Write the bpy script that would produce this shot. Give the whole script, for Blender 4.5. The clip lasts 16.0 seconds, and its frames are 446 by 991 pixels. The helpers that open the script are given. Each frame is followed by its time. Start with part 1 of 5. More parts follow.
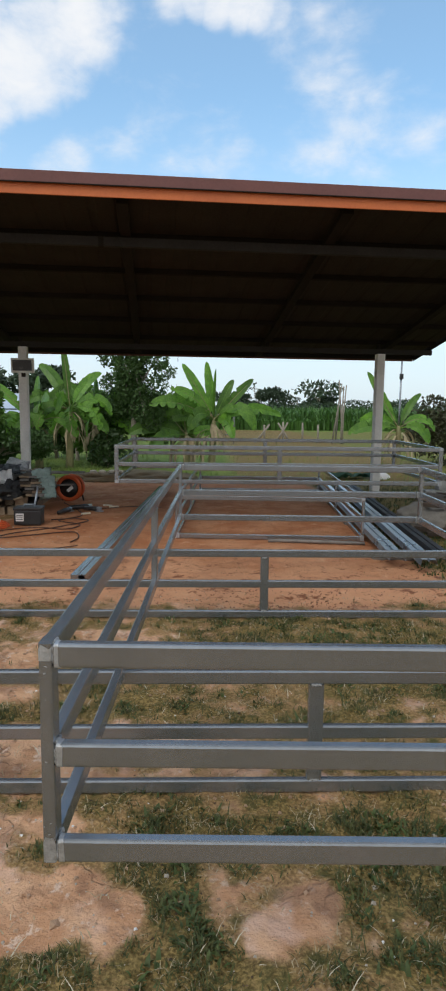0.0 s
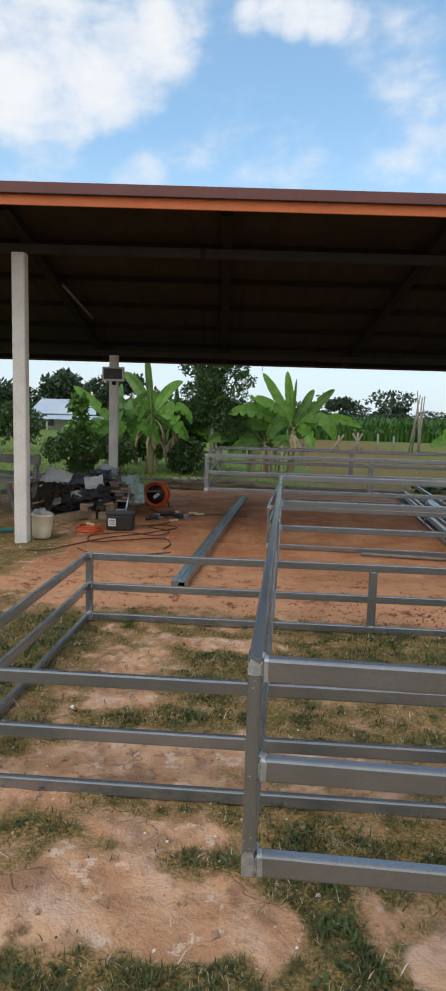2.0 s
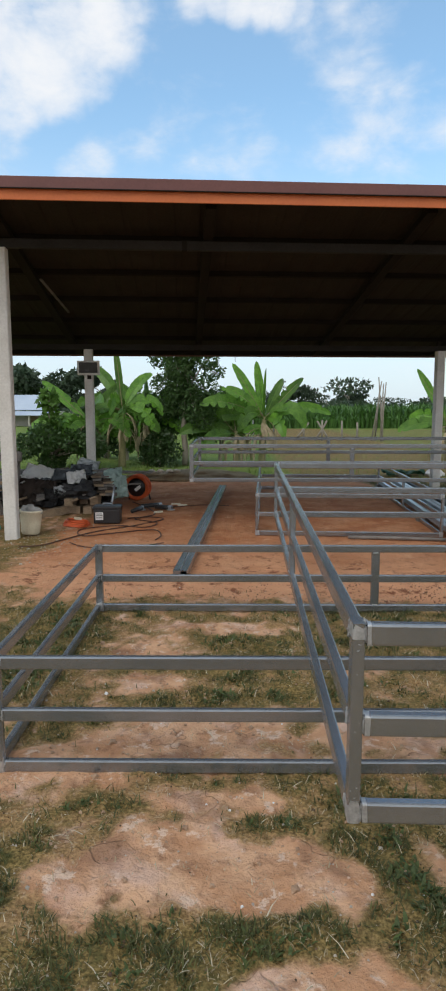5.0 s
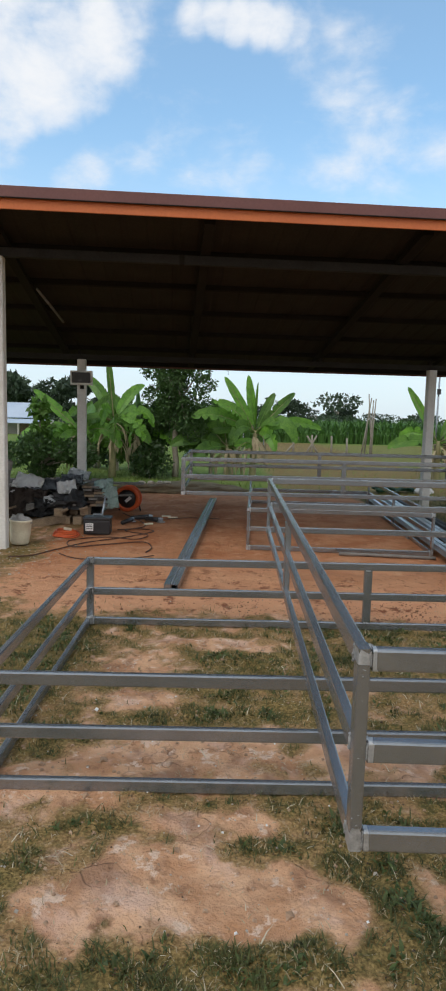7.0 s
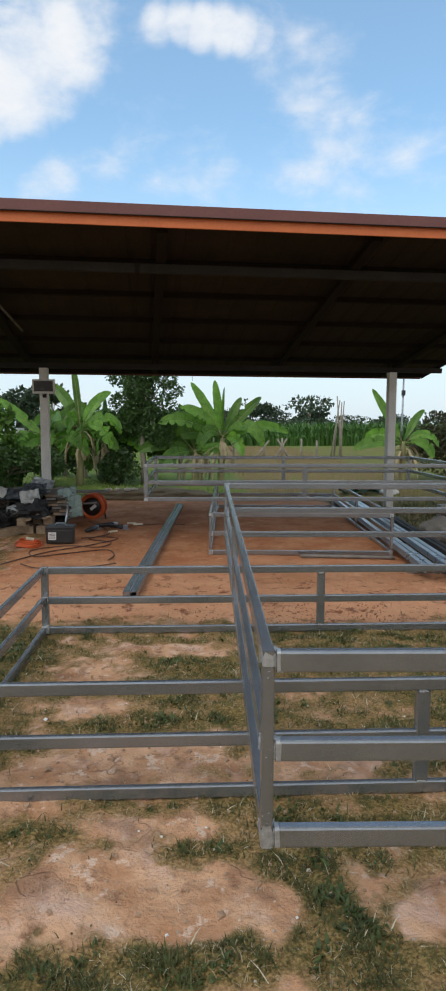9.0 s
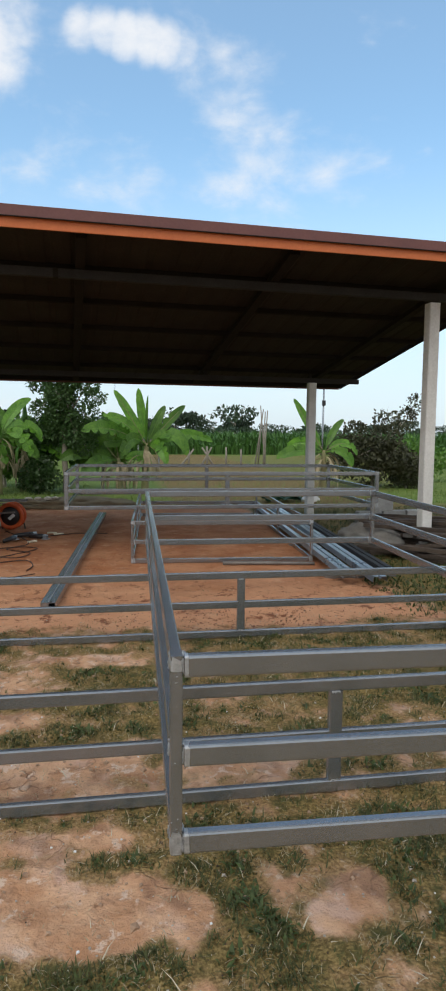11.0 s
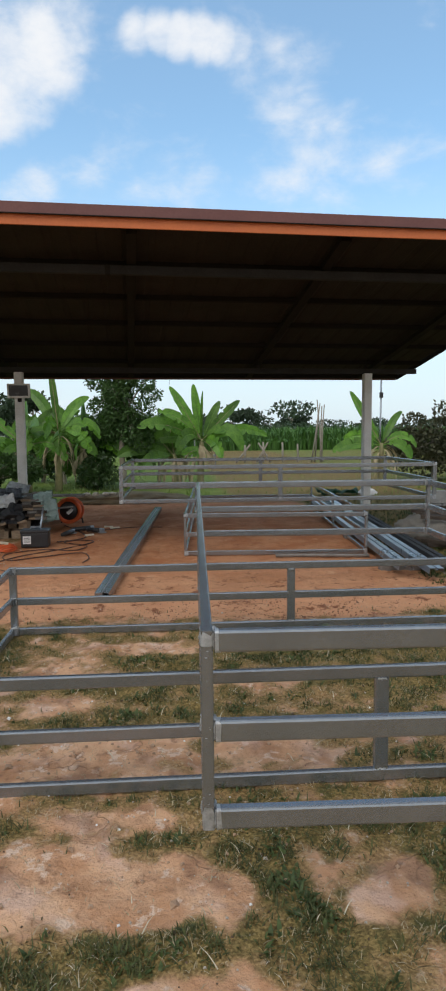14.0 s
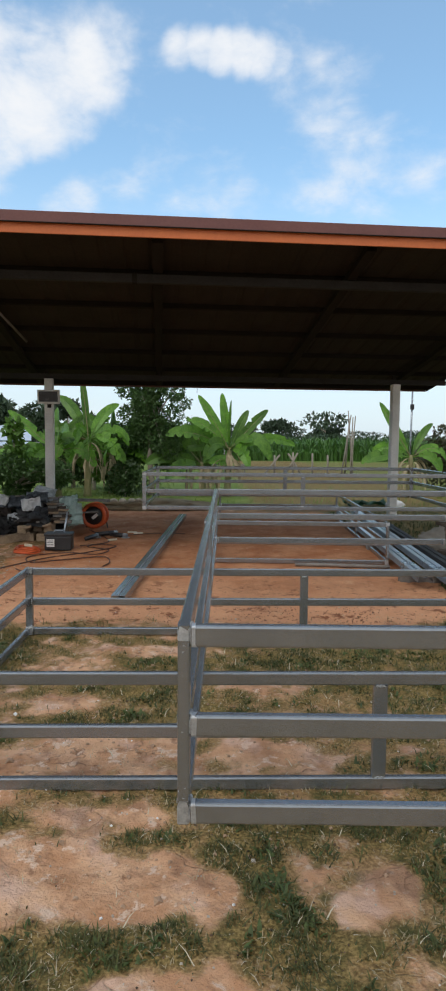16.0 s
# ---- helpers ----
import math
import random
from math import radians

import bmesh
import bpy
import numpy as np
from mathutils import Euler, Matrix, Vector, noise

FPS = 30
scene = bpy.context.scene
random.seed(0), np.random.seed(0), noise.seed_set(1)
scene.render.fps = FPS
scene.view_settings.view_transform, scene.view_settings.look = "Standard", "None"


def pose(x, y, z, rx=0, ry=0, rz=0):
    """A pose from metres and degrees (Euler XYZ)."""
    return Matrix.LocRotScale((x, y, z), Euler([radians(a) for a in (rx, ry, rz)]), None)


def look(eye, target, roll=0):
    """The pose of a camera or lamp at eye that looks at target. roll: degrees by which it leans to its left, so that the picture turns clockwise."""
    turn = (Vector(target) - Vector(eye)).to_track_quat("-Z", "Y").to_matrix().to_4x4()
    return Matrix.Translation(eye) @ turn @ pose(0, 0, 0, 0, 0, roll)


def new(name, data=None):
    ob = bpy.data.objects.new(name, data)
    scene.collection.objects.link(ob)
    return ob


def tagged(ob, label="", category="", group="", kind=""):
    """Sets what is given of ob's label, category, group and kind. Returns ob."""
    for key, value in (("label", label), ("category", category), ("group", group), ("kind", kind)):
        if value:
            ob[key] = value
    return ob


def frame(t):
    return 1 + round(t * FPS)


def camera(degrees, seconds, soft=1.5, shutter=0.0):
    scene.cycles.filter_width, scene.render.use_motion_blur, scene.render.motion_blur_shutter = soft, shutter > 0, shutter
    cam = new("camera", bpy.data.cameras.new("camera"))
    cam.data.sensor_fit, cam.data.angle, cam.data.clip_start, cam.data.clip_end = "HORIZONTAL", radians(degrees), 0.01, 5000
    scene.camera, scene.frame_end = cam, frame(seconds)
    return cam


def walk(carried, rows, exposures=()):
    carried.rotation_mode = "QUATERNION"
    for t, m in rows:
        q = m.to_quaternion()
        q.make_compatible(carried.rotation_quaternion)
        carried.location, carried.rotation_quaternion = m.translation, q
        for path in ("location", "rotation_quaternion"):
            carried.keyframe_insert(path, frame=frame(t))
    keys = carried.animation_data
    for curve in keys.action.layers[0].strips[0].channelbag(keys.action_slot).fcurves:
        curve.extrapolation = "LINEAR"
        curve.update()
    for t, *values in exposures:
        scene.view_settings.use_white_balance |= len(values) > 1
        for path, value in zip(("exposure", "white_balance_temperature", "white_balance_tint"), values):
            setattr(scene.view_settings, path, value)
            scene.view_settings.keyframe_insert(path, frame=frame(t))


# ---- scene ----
cam = camera(38.1, 16.0, 2.3)
PATH = [
    (0, (0.313, -1.201, 1.357), (0.364, 0.781, 1.09), 0.7),
    (0.5, (0.203, -1.182, 1.356), (0.145, 0.802, 1.11), 0.7),
    (1, (0.112, -1.153, 1.359), (-0.029, 0.827, 1.115), 0.4),
    (1.5, (0.054, -1.136, 1.361), (-0.101, 0.843, 1.113), 1.2),
    (2, (0.026, -1.204, 1.368), (-0.123, 0.776, 1.123), 1.6),
    (2.5, (-0.015, -1.322, 1.341), (-0.103, 0.659, 1.075), 1.3),
    (3, (-0.064, -1.373, 1.353), (-0.154, 0.606, 1.076), 0.8),
    (5.5, (-0.285, -1.318, 1.364), (-0.303, 0.664, 1.099), 0.0),
    (6, (-0.291, -1.324, 1.372), (-0.312, 0.659, 1.116), 0.6),
    (6.5, (-0.282, -1.317, 1.369), (-0.274, 0.668, 1.125), 1.0),
    (7, (-0.303, -1.311, 1.376), (-0.294, 0.676, 1.143), 1.4),
    (7.5, (-0.308, -1.31, 1.377), (-0.26, 0.678, 1.162), 1.2),
    (8, (-0.279, -1.319, 1.383), (-0.171, 0.667, 1.171), 1.2),
    (8.5, (-0.217, -1.337, 1.392), (-0.129, 0.649, 1.175), 0.7),
    (9, (-0.15, -1.352, 1.394), (-0.066, 0.635, 1.175), 0.2),
    (9.5, (-0.112, -1.365, 1.391), (0.194, 0.6, 1.177), 1.0),
    (9.7, (-0.107, -1.365, 1.389), (0.229, 0.595, 1.177), 0.8),
    (11.8, (-0.115, -1.354, 1.386), (0.114, 0.624, 1.207), -0.2),
    (12, (-0.123, -1.35, 1.385), (0.063, 0.634, 1.207), -0.3),
    (12.5, (-0.135, -1.346, 1.386), (0.03, 0.639, 1.204), -0.2),
    (13, (-0.144, -1.334, 1.37), (0.022, 0.651, 1.185), -0.1),
    (13.5, (-0.142, -1.323, 1.349), (0.037, 0.66, 1.161), -0.3),
    (14, (-0.045, -1.364, 1.338), (0.087, 0.622, 1.137), -0.5),
    (14.5, (0.025, -1.408, 1.329), (0.074, 0.583, 1.146), 1.3),
    (15, (0.025, -1.41, 1.329), (0.041, 0.583, 1.158), 0.7),
    (15.5, (0.024, -1.401, 1.326), (0.039, 0.592, 1.157), 0.7),
    (16, (0.066, -1.393, 1.312), (0.101, 0.599, 1.142), 0.5),
]
walk(cam, [(t, look(eye, target, roll)) for t, eye, target, roll in PATH])

# ---- light ----
SUN_EL, SUN_AZ = radians(48), radians(215)
world = bpy.data.worlds.new("sky")
scene.world = world
world.use_nodes = True
wt = world.node_tree
for n in list(wt.nodes):
    wt.nodes.remove(n)


def wnode(kind, **kw):
    n = wt.nodes.new(kind)
    for k, v in kw.items():
        n.inputs[k].default_value = v
    return n


def wmath(op, a, b=None, clamp=False):
    n = wt.nodes.new("ShaderNodeMath")
    n.operation, n.use_clamp = op, clamp
    for i, v in enumerate((a, b)):
        if v is None:
            continue
        if isinstance(v, (int, float)):
            n.inputs[i].default_value = v
        else:
            wt.links.new(v, n.inputs[i])
    return n.outputs[0]


def build_sky():
    sky = wt.nodes.new("ShaderNodeTexSky")
    sky.sky_type = "NISHITA"
    sky.sun_disc = False
    sky.sun_elevation, sky.sun_rotation = SUN_EL, SUN_AZ
    sky.air_density, sky.dust_density, sky.ozone_density = 1.0, 1.2, 1.6
    coord = wt.nodes.new("ShaderNodeTexCoord")
    big = wnode("ShaderNodeTexNoise", Scale=7.0, Detail=8.0, Roughness=0.55, Distortion=0.25)
    fine = wnode("ShaderNodeTexNoise", Scale=19.0, Detail=9.0, Roughness=0.6, Distortion=0.3)
    stretch = wnode("ShaderNodeMapping")
    stretch.inputs["Scale"].default_value = (1.0, 1.0, 1.7)
    wt.links.new(coord.outputs["Generated"], stretch.inputs[0])
    for n in (big, fine):
        wt.links.new(stretch.outputs[0], n.inputs["Vector"])
    # cumulus banks: azimuth from ahead (right positive), elevation, angular radius, weight
    banks = ((-2.7, 29.8, 1.3, 0.5), (-1.1, 29.9, 1.4, 0.62), (0.6, 29.6, 1.5, 0.68), (2.2, 29.6, 1.5, 0.66), (3.8, 29.4, 1.4, 0.58), (5.3, 29.2, 1.2, 0.42), (-16, 29.3, 2.2, 0.58), (-12.5, 28.2, 3.6, 0.74), (-9.4, 29.9, 2.2, 0.47), (-15, 25.4, 3.3, 0.66), (-12, 25.3, 2.4, 0.47), (-17.3, 25.8, 2.2, 0.62), (-17.3, 22.9, 1.9, 0.47), (-20.7, 26.8, 5.5, 0.70),
             (-19.3, 22.7, 3.3, 0.47), (-2, 29.9, 1.5, 0.34), (4.6, 29.2, 1.6, 0.34), (7.5, 28.6, 3.1, 0.23), (9.2, 26.6, 3.3, 0.22), (10.4, 24.5, 2.8, 0.20),
             (11.8, 22.8, 2.2, 0.23), (14.3, 21.2, 2.4, 0.18), (16.5, 20.9, 2.2, 0.16), (12.1, 19.7, 5.5, 0.18), (-11.6, 18.9, 1.6, 0.32), (-13.2, 18.5, 1.4, 0.27), (0.6, 20.3, 3.6, 0.09), (7.1, 31.9, 2.2, 0.21), (-10.8, 31.6, 3.1, 0.25), (0.6, 31.6, 1.9, 0.17))
    total = None
    for az, el, rad, w in banks:
        d = Vector((math.sin(radians(az)) * math.cos(radians(el)), math.cos(radians(az)) * math.cos(radians(el)), math.sin(radians(el))))
        dot = wt.nodes.new("ShaderNodeVectorMath")
        dot.operation = "DOT_PRODUCT"
        wt.links.new(coord.outputs["Generated"], dot.inputs[0])
        dot.inputs[1].default_value = d
        ramp = wt.nodes.new("ShaderNodeMapRange")
        ramp.interpolation_type = "SMOOTHSTEP"
        wt.links.new(dot.outputs["Value"], ramp.inputs["Value"])
        ramp.inputs["From Min"].default_value = math.cos(radians(rad * 1.5))
        ramp.inputs["From Max"].default_value = math.cos(radians(rad * 0.1))
        ramp.inputs["To Max"].default_value = w
        total = ramp.outputs[0] if total is None else wmath("MAXIMUM", total, ramp.outputs[0])
    # away from the view ahead, scattered cloud of the same kind
    sep = wt.nodes.new("ShaderNodeSeparateXYZ")
    wt.links.new(coord.outputs["Generated"], sep.inputs[0])
    back = wmath("MULTIPLY", wmath("SUBTRACT", 0.75, sep.outputs["Y"], True), 0.8)
    total = wmath("MAXIMUM", total, back)
    puff = wmath("MULTIPLY", wmath("SUBTRACT", big.outputs["Fac"], 0.5), 1.6)
    curl = wmath("MULTIPLY", wmath("SUBTRACT", fine.outputs["Fac"], 0.5), 0.55)
    dens = wmath("ADD", total, wmath("ADD", puff, curl))
    mask = wt.nodes.new("ShaderNodeMapRange")
    mask.interpolation_type = "SMOOTHSTEP"
    wt.links.new(dens, mask.inputs["Value"])
    mask.inputs["From Min"].default_value, mask.inputs["From Max"].default_value = 0.08, 0.84
    # pale haze low down
    low = wt.nodes.new("ShaderNodeMapRange")
    low.interpolation_type = "SMOOTHSTEP"
    wt.links.new(sep.outputs["Z"], low.inputs["Value"])
    low.inputs["From Min"].default_value, low.inputs["From Max"].default_value = 0.02, 0.42
    low.inputs["To Min"].default_value, low.inputs["To Max"].default_value = 0.85, 0.15
    haze = wt.nodes.new("ShaderNodeMix")
    haze.data_type = "RGBA"
    wt.links.new(low.outputs[0], haze.inputs["Factor"])
    clear = wt.nodes.new("ShaderNodeMix")
    clear.data_type, clear.blend_type = "RGBA", "MULTIPLY"
    clear.inputs["Factor"].default_value = 1.0
    wt.links.new(sky.outputs[0], clear.inputs["A"])
    clear.inputs["B"].default_value = (1.46, 1.98, 1.98, 1)
    wt.links.new(clear.outputs["Result"], haze.inputs["A"])
    haze.inputs["B"].default_value = (HAZE[0], HAZE[1], HAZE[2], 1)
    mix = wt.nodes.new("ShaderNodeMix")
    mix.data_type = "RGBA"
    wt.links.new(mask.outputs[0], mix.inputs["Factor"])
    wt.links.new(haze.outputs["Result"], mix.inputs["A"])
    mix.inputs["B"].default_value = (CLOUD[0], CLOUD[1], CLOUD[2], 1)
    bg = wnode("ShaderNodeBackground", Strength=SKY)
    wt.links.new(mix.outputs["Result"], bg.inputs["Color"])
    out = wt.nodes.new("ShaderNodeOutputWorld")
    wt.links.new(bg.outputs[0], out.inputs[0])


SKY = 0.13
HAZE = (6.1, 6.8, 7.6)
CLOUD = (7.3, 7.5, 7.8)
build_sky()
sun = new("sun", bpy.data.lights.new("sun", "SUN"))
sun.data.energy, sun.data.angle, sun.data.color = 0.85, radians(25), (1.0, 0.95, 0.87)
sun_from = Vector((math.sin(SUN_AZ) * math.cos(SUN_EL), math.cos(SUN_AZ) * math.cos(SUN_EL), math.sin(SUN_EL)))
sun.matrix_basis = look((0, 0, 20), Vector((0, 0, 20)) - sun_from)
scene.view_settings.exposure = -0.08

# ---- materials ----


def mat(name, a, b, scale=6.0, rough=0.7, metal=0.0, bump=0.2, fine=60.0, spec=0.5, rvar=0.1, stretch=(1, 1, 1), vary=0.0, thin=0.0, local=False):
    """A surface between the colours a and b, mottled at two scales, with fine relief."""
    m = bpy.data.materials.new(name)
    m.use_nodes = True
    t = m.node_tree
    bs = t.nodes["Principled BSDF"]
    if local:
        pos = t.nodes.new("ShaderNodeTexCoord").outputs["Object"]
    else:
        pos = t.nodes.new("ShaderNodeNewGeometry").outputs["Position"]
    mp = t.nodes.new("ShaderNodeMapping")
    mp.inputs["Scale"].default_value = stretch
    t.links.new(pos, mp.inputs[0])
    n1 = t.nodes.new("ShaderNodeTexNoise")
    n1.inputs["Scale"].default_value, n1.inputs["Detail"].default_value, n1.inputs["Roughness"].default_value = scale, 6.0, 0.6
    n2 = t.nodes.new("ShaderNodeTexNoise")
    n2.inputs["Scale"].default_value, n2.inputs["Detail"].default_value = fine, 4.0
    for n in (n1, n2):
        t.links.new(mp.outputs[0], n.inputs["Vector"])
    add = t.nodes.new("ShaderNodeMath")
    add.operation = "MULTIPLY_ADD"
    t.links.new(n2.outputs["Fac"], add.inputs[0])
    add.inputs[1].default_value = 0.6
    t.links.new(n1.outputs["Fac"], add.inputs[2])
    fac = t.nodes.new("ShaderNodeMapRange")
    fac.inputs["From Min"].default_value, fac.inputs["From Max"].default_value = 0.55, 1.05
    t.links.new(add.outputs[0], fac.inputs["Value"])
    mix = t.nodes.new("ShaderNodeMix")
    mix.data_type = "RGBA"
    mix.inputs["A"].default_value, mix.inputs["B"].default_value = (*a, 1), (*b, 1)
    t.links.new(fac.outputs[0], mix.inputs["Factor"])
    col = mix.outputs["Result"]
    if vary:
        geo = t.nodes.new("ShaderNodeNewGeometry")
        info = t.nodes.new("ShaderNodeObjectInfo")
        s = t.nodes.new("ShaderNodeMath")
        s.operation = "ADD"
        t.links.new(geo.outputs["Random Per Island"], s.inputs[0])
        t.links.new(info.outputs["Random"], s.inputs[1])
        mr = t.nodes.new("ShaderNodeMapRange")
        mr.inputs["From Max"].default_value = 2.0
        mr.inputs["To Min"].default_value, mr.inputs["To Max"].default_value = 1 - vary, 1 + vary
        t.links.new(s.outputs[0], mr.inputs["Value"])
        hsv = t.nodes.new("ShaderNodeHueSaturation")
        t.links.new(mr.outputs[0], hsv.inputs["Value"])
        t.links.new(col, hsv.inputs["Color"])
        col = hsv.outputs[0]
    t.links.new(col, bs.inputs["Base Color"])
    rr = t.nodes.new("ShaderNodeMapRange")
    rr.inputs["To Min"].default_value, rr.inputs["To Max"].default_value = max(0.03, rough - rvar), min(1, rough + rvar)
    t.links.new(n1.outputs["Fac"], rr.inputs["Value"])
    t.links.new(rr.outputs[0], bs.inputs["Roughness"])
    bs.inputs["Metallic"].default_value = metal
    bs.inputs["Specular IOR Level"].default_value = spec
    if bump:
        bp = t.nodes.new("ShaderNodeBump")
        bp.inputs["Strength"].default_value, bp.inputs["Distance"].default_value = bump, 0.01
        t.links.new(add.outputs[0], bp.inputs["Height"])
        t.links.new(bp.outputs[0], bs.inputs["Normal"])
    if thin:
        tr = t.nodes.new("ShaderNodeBsdfTranslucent")
        t.links.new(col, tr.inputs["Color"])
        ms = t.nodes.new("ShaderNodeMixShader")
        ms.inputs[0].default_value = thin
        t.links.new(bs.outputs[0], ms.inputs[1])
        t.links.new(tr.outputs[0], ms.inputs[2])
        t.links.new(ms.outputs[0], t.nodes["Material Output"].inputs["Surface"])
    return m


GALV = mat("galvanised_steel", (0.265, 0.285, 0.305), (0.335, 0.355, 0.375), 5, 0.26, 0.76, 0.0, 90, rvar=0.02)
SILVER = mat("silver_touch_up_paint", (0.34, 0.355, 0.37), (0.60, 0.615, 0.625), 60, 0.45, 0.7, 0.25, 200)
WELD = mat("weld_bead", (0.18, 0.18, 0.18), (0.58, 0.58, 0.575), 60, 0.5, 0.6, 0.6, 300)
ZINC = mat("zinc_sheet", (0.27, 0.31, 0.35), (0.42, 0.46, 0.51), 5, 0.30, 0.75, 0.03, 90)
CONC = mat("pale_concrete", (0.58, 0.56, 0.52), (0.78, 0.76, 0.72), 3.5, 0.85, 0, 0.25, 45)
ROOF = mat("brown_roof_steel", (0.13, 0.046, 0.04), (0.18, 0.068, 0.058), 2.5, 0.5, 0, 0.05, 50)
# brown roof steel again, with the shade under the roof put into the colour
UNDER = mat("shade_dark_roof_underside", (0.031, 0.025, 0.020), (0.050, 0.041, 0.033), 2.5, 0.85, 0, 0.05, 50, spec=0.1)
ORANGE = mat("orange_fascia_paint", (0.56, 0.14, 0.04), (0.66, 0.185, 0.055), 3, 0.6, 0, 0.1, 50)
# dark steel taken near black, so the colour holds the under-roof shade
DARKSTEEL = mat("shade_darkened_steel", (0.018, 0.0145, 0.012), (0.029, 0.024, 0.02), 4, 0.9, 0.0, 0.1, 60, spec=0.1)
# beam steel, a little lighter, likewise darkened in colour for the roof's shade
BEAM = mat("shade_dark_beam_steel", (0.027, 0.024, 0.021), (0.044, 0.040, 0.036), 4, 0.8, 0.0, 0.1, 60, spec=0.15)
LEAF_BAN = mat("banana_leaf", (0.045, 0.135, 0.011), (0.16, 0.34, 0.034), 5, 0.42, 0, 0.2, 40, vary=0.7, thin=0.35)
STEM_BAN = mat("banana_stem", (0.14, 0.16, 0.055), (0.30, 0.25, 0.13), 6, 0.7, 0, 0.4, 40, stretch=(1, 1, 0.3))
LEAF_DARK = mat("dark_leaves", (0.03, 0.07, 0.017), (0.075, 0.145, 0.035), 3, 0.5, 0, 0, 30, vary=0.5, thin=0.25)
LEAF_MID = mat("green_leaves", (0.08, 0.18, 0.025), (0.17, 0.32, 0.055), 3, 0.5, 0, 0, 30, vary=0.5, thin=0.35)
LEAF_FAR = mat("far_leaves", (0.03, 0.055, 0.03), (0.055, 0.09, 0.045), 0.6, 0.7, 0, 0, 5, vary=0.3, thin=0.1)
LEAF_RUST = mat("dull_brown_green_leaves", (0.030, 0.034, 0.014), (0.066, 0.066, 0.028), 3, 0.6, 0, 0, 30, vary=0.5, thin=0.2)
CROP = mat("crop_leaves", (0.06, 0.15, 0.025), (0.11, 0.25, 0.045), 0.5, 0.55, 0, 0, 8, vary=0.35, thin=0.25)
BARK = mat("bark", (0.24, 0.20, 0.16), (0.46, 0.41, 0.35), 8, 0.9, 0, 0.6, 60, stretch=(1, 1, 0.25))
GRASS = mat("grass_blades", (0.050, 0.066, 0.015), (0.140, 0.145, 0.040), 3, 0.7, 0, 0, 40, vary=0.5, thin=0.2)
STRAW = mat("dry_straw", (0.26, 0.20, 0.11), (0.50, 0.42, 0.27), 8, 0.8, 0, 0, 60, vary=0.35, thin=0.1)
WEED = mat("weed_leaves", (0.036, 0.062, 0.015), (0.098, 0.130, 0.033), 5, 0.6, 0, 0, 40, vary=0.5, thin=0.2)
STALK = mat("bleached_stalks", (0.40, 0.34, 0.23), (0.66, 0.60, 0.46), 8, 0.8, 0, 0, 60, vary=0.3)
STONE = mat("pale_grit", (0.28, 0.24, 0.19), (0.50, 0.45, 0.38), 20, 0.9, 0, 0.3, 120, vary=0.3)
WOOD = mat("weathered_timber", (0.14, 0.095, 0.06), (0.34, 0.25, 0.16), 7, 0.8, 0, 0.4, 70, stretch=(0.3, 1, 1), vary=0.25)
WOOD_GREY = mat("grey_old_timber", (0.10, 0.09, 0.08), (0.24, 0.22, 0.20), 7, 0.85, 0, 0.4, 70, vary=0.3)
WOOD_DARK = mat("dark_scrap_timber", (0.022, 0.016, 0.012), (0.085, 0.06, 0.042), 7, 0.85, 0, 0.4, 70, vary=0.5)
POLEWOOD = mat("bleached_poles", (0.20, 0.175, 0.14), (0.36, 0.33, 0.28), 7, 0.9, 0, 0.3, 60)
TARP_GREY = mat("grey_tarpaulin", (0.38, 0.40, 0.42), (0.76, 0.78, 0.79), 5, 0.5, 0, 0.3, 50)
TARP_DARK = mat("dark_tarpaulin", (0.010, 0.010, 0.011), (0.040, 0.040, 0.042), 5, 0.6, 0, 0.4, 50, spec=0.3)
TARP_GREEN = mat("pale_green_sheet", (0.28, 0.40, 0.36), (0.52, 0.62, 0.58), 5, 0.55, 0, 0.3, 50)
TARP_DGREEN = mat("dark_green_sheet", (0.02, 0.08, 0.04), (0.04, 0.13, 0.07), 5, 0.55, 0, 0.3, 50)
TARP_SLATE = mat("slate_blue_sheet", (0.05, 0.06, 0.07), (0.20, 0.23, 0.26), 9, 0.5, 0, 0.4, 60)
CLOTH = mat("dark_brown_cloth", (0.030, 0.022, 0.018), (0.085, 0.062, 0.050), 7, 0.9, 0, 0.5, 120)
SACK = mat("white_sack_cloth", (0.68, 0.67, 0.66), (0.88, 0.87, 0.85), 8, 0.85, 0, 0.4, 160)
BLACK = mat("black_plastic", (0.012, 0.012, 0.013), (0.03, 0.03, 0.032), 8, 0.4, 0, 0.1, 90)
RED = mat("orange_red_plastic", (0.52, 0.075, 0.02), (0.68, 0.13, 0.035), 8, 0.4, 0, 0.05, 90)
WHITE = mat("dirty_white_plastic", (0.60, 0.53, 0.38), (0.80, 0.74, 0.58), 6, 0.5, 0, 0.1, 70)
CABLE = mat("brown_cable_rubber", (0.06, 0.028, 0.018), (0.11, 0.05, 0.03), 8, 0.6, 0, 0.1, 90)
SCREEN = mat("solar_lamp_face", (0.02, 0.022, 0.026), (0.05, 0.052, 0.058), 8, 0.25, 0, 0.0, 90)
EARTHLUMP = mat("dry_earth_lumps", (0.34, 0.21, 0.13), (0.52, 0.35, 0.23), 20, 0.95, 0, 0.4, 120, vary=0.25)
CRUMB = mat("laterite_crumbs", (0.20, 0.085, 0.048), (0.40, 0.19, 0.11), 20, 0.95, 0, 0.4, 120, vary=0.4)
BANK = mat("olive_brown_earth", (0.13, 0.10, 0.06), (0.24, 0.185, 0.11), 5, 0.95, 0, 0.5, 70)
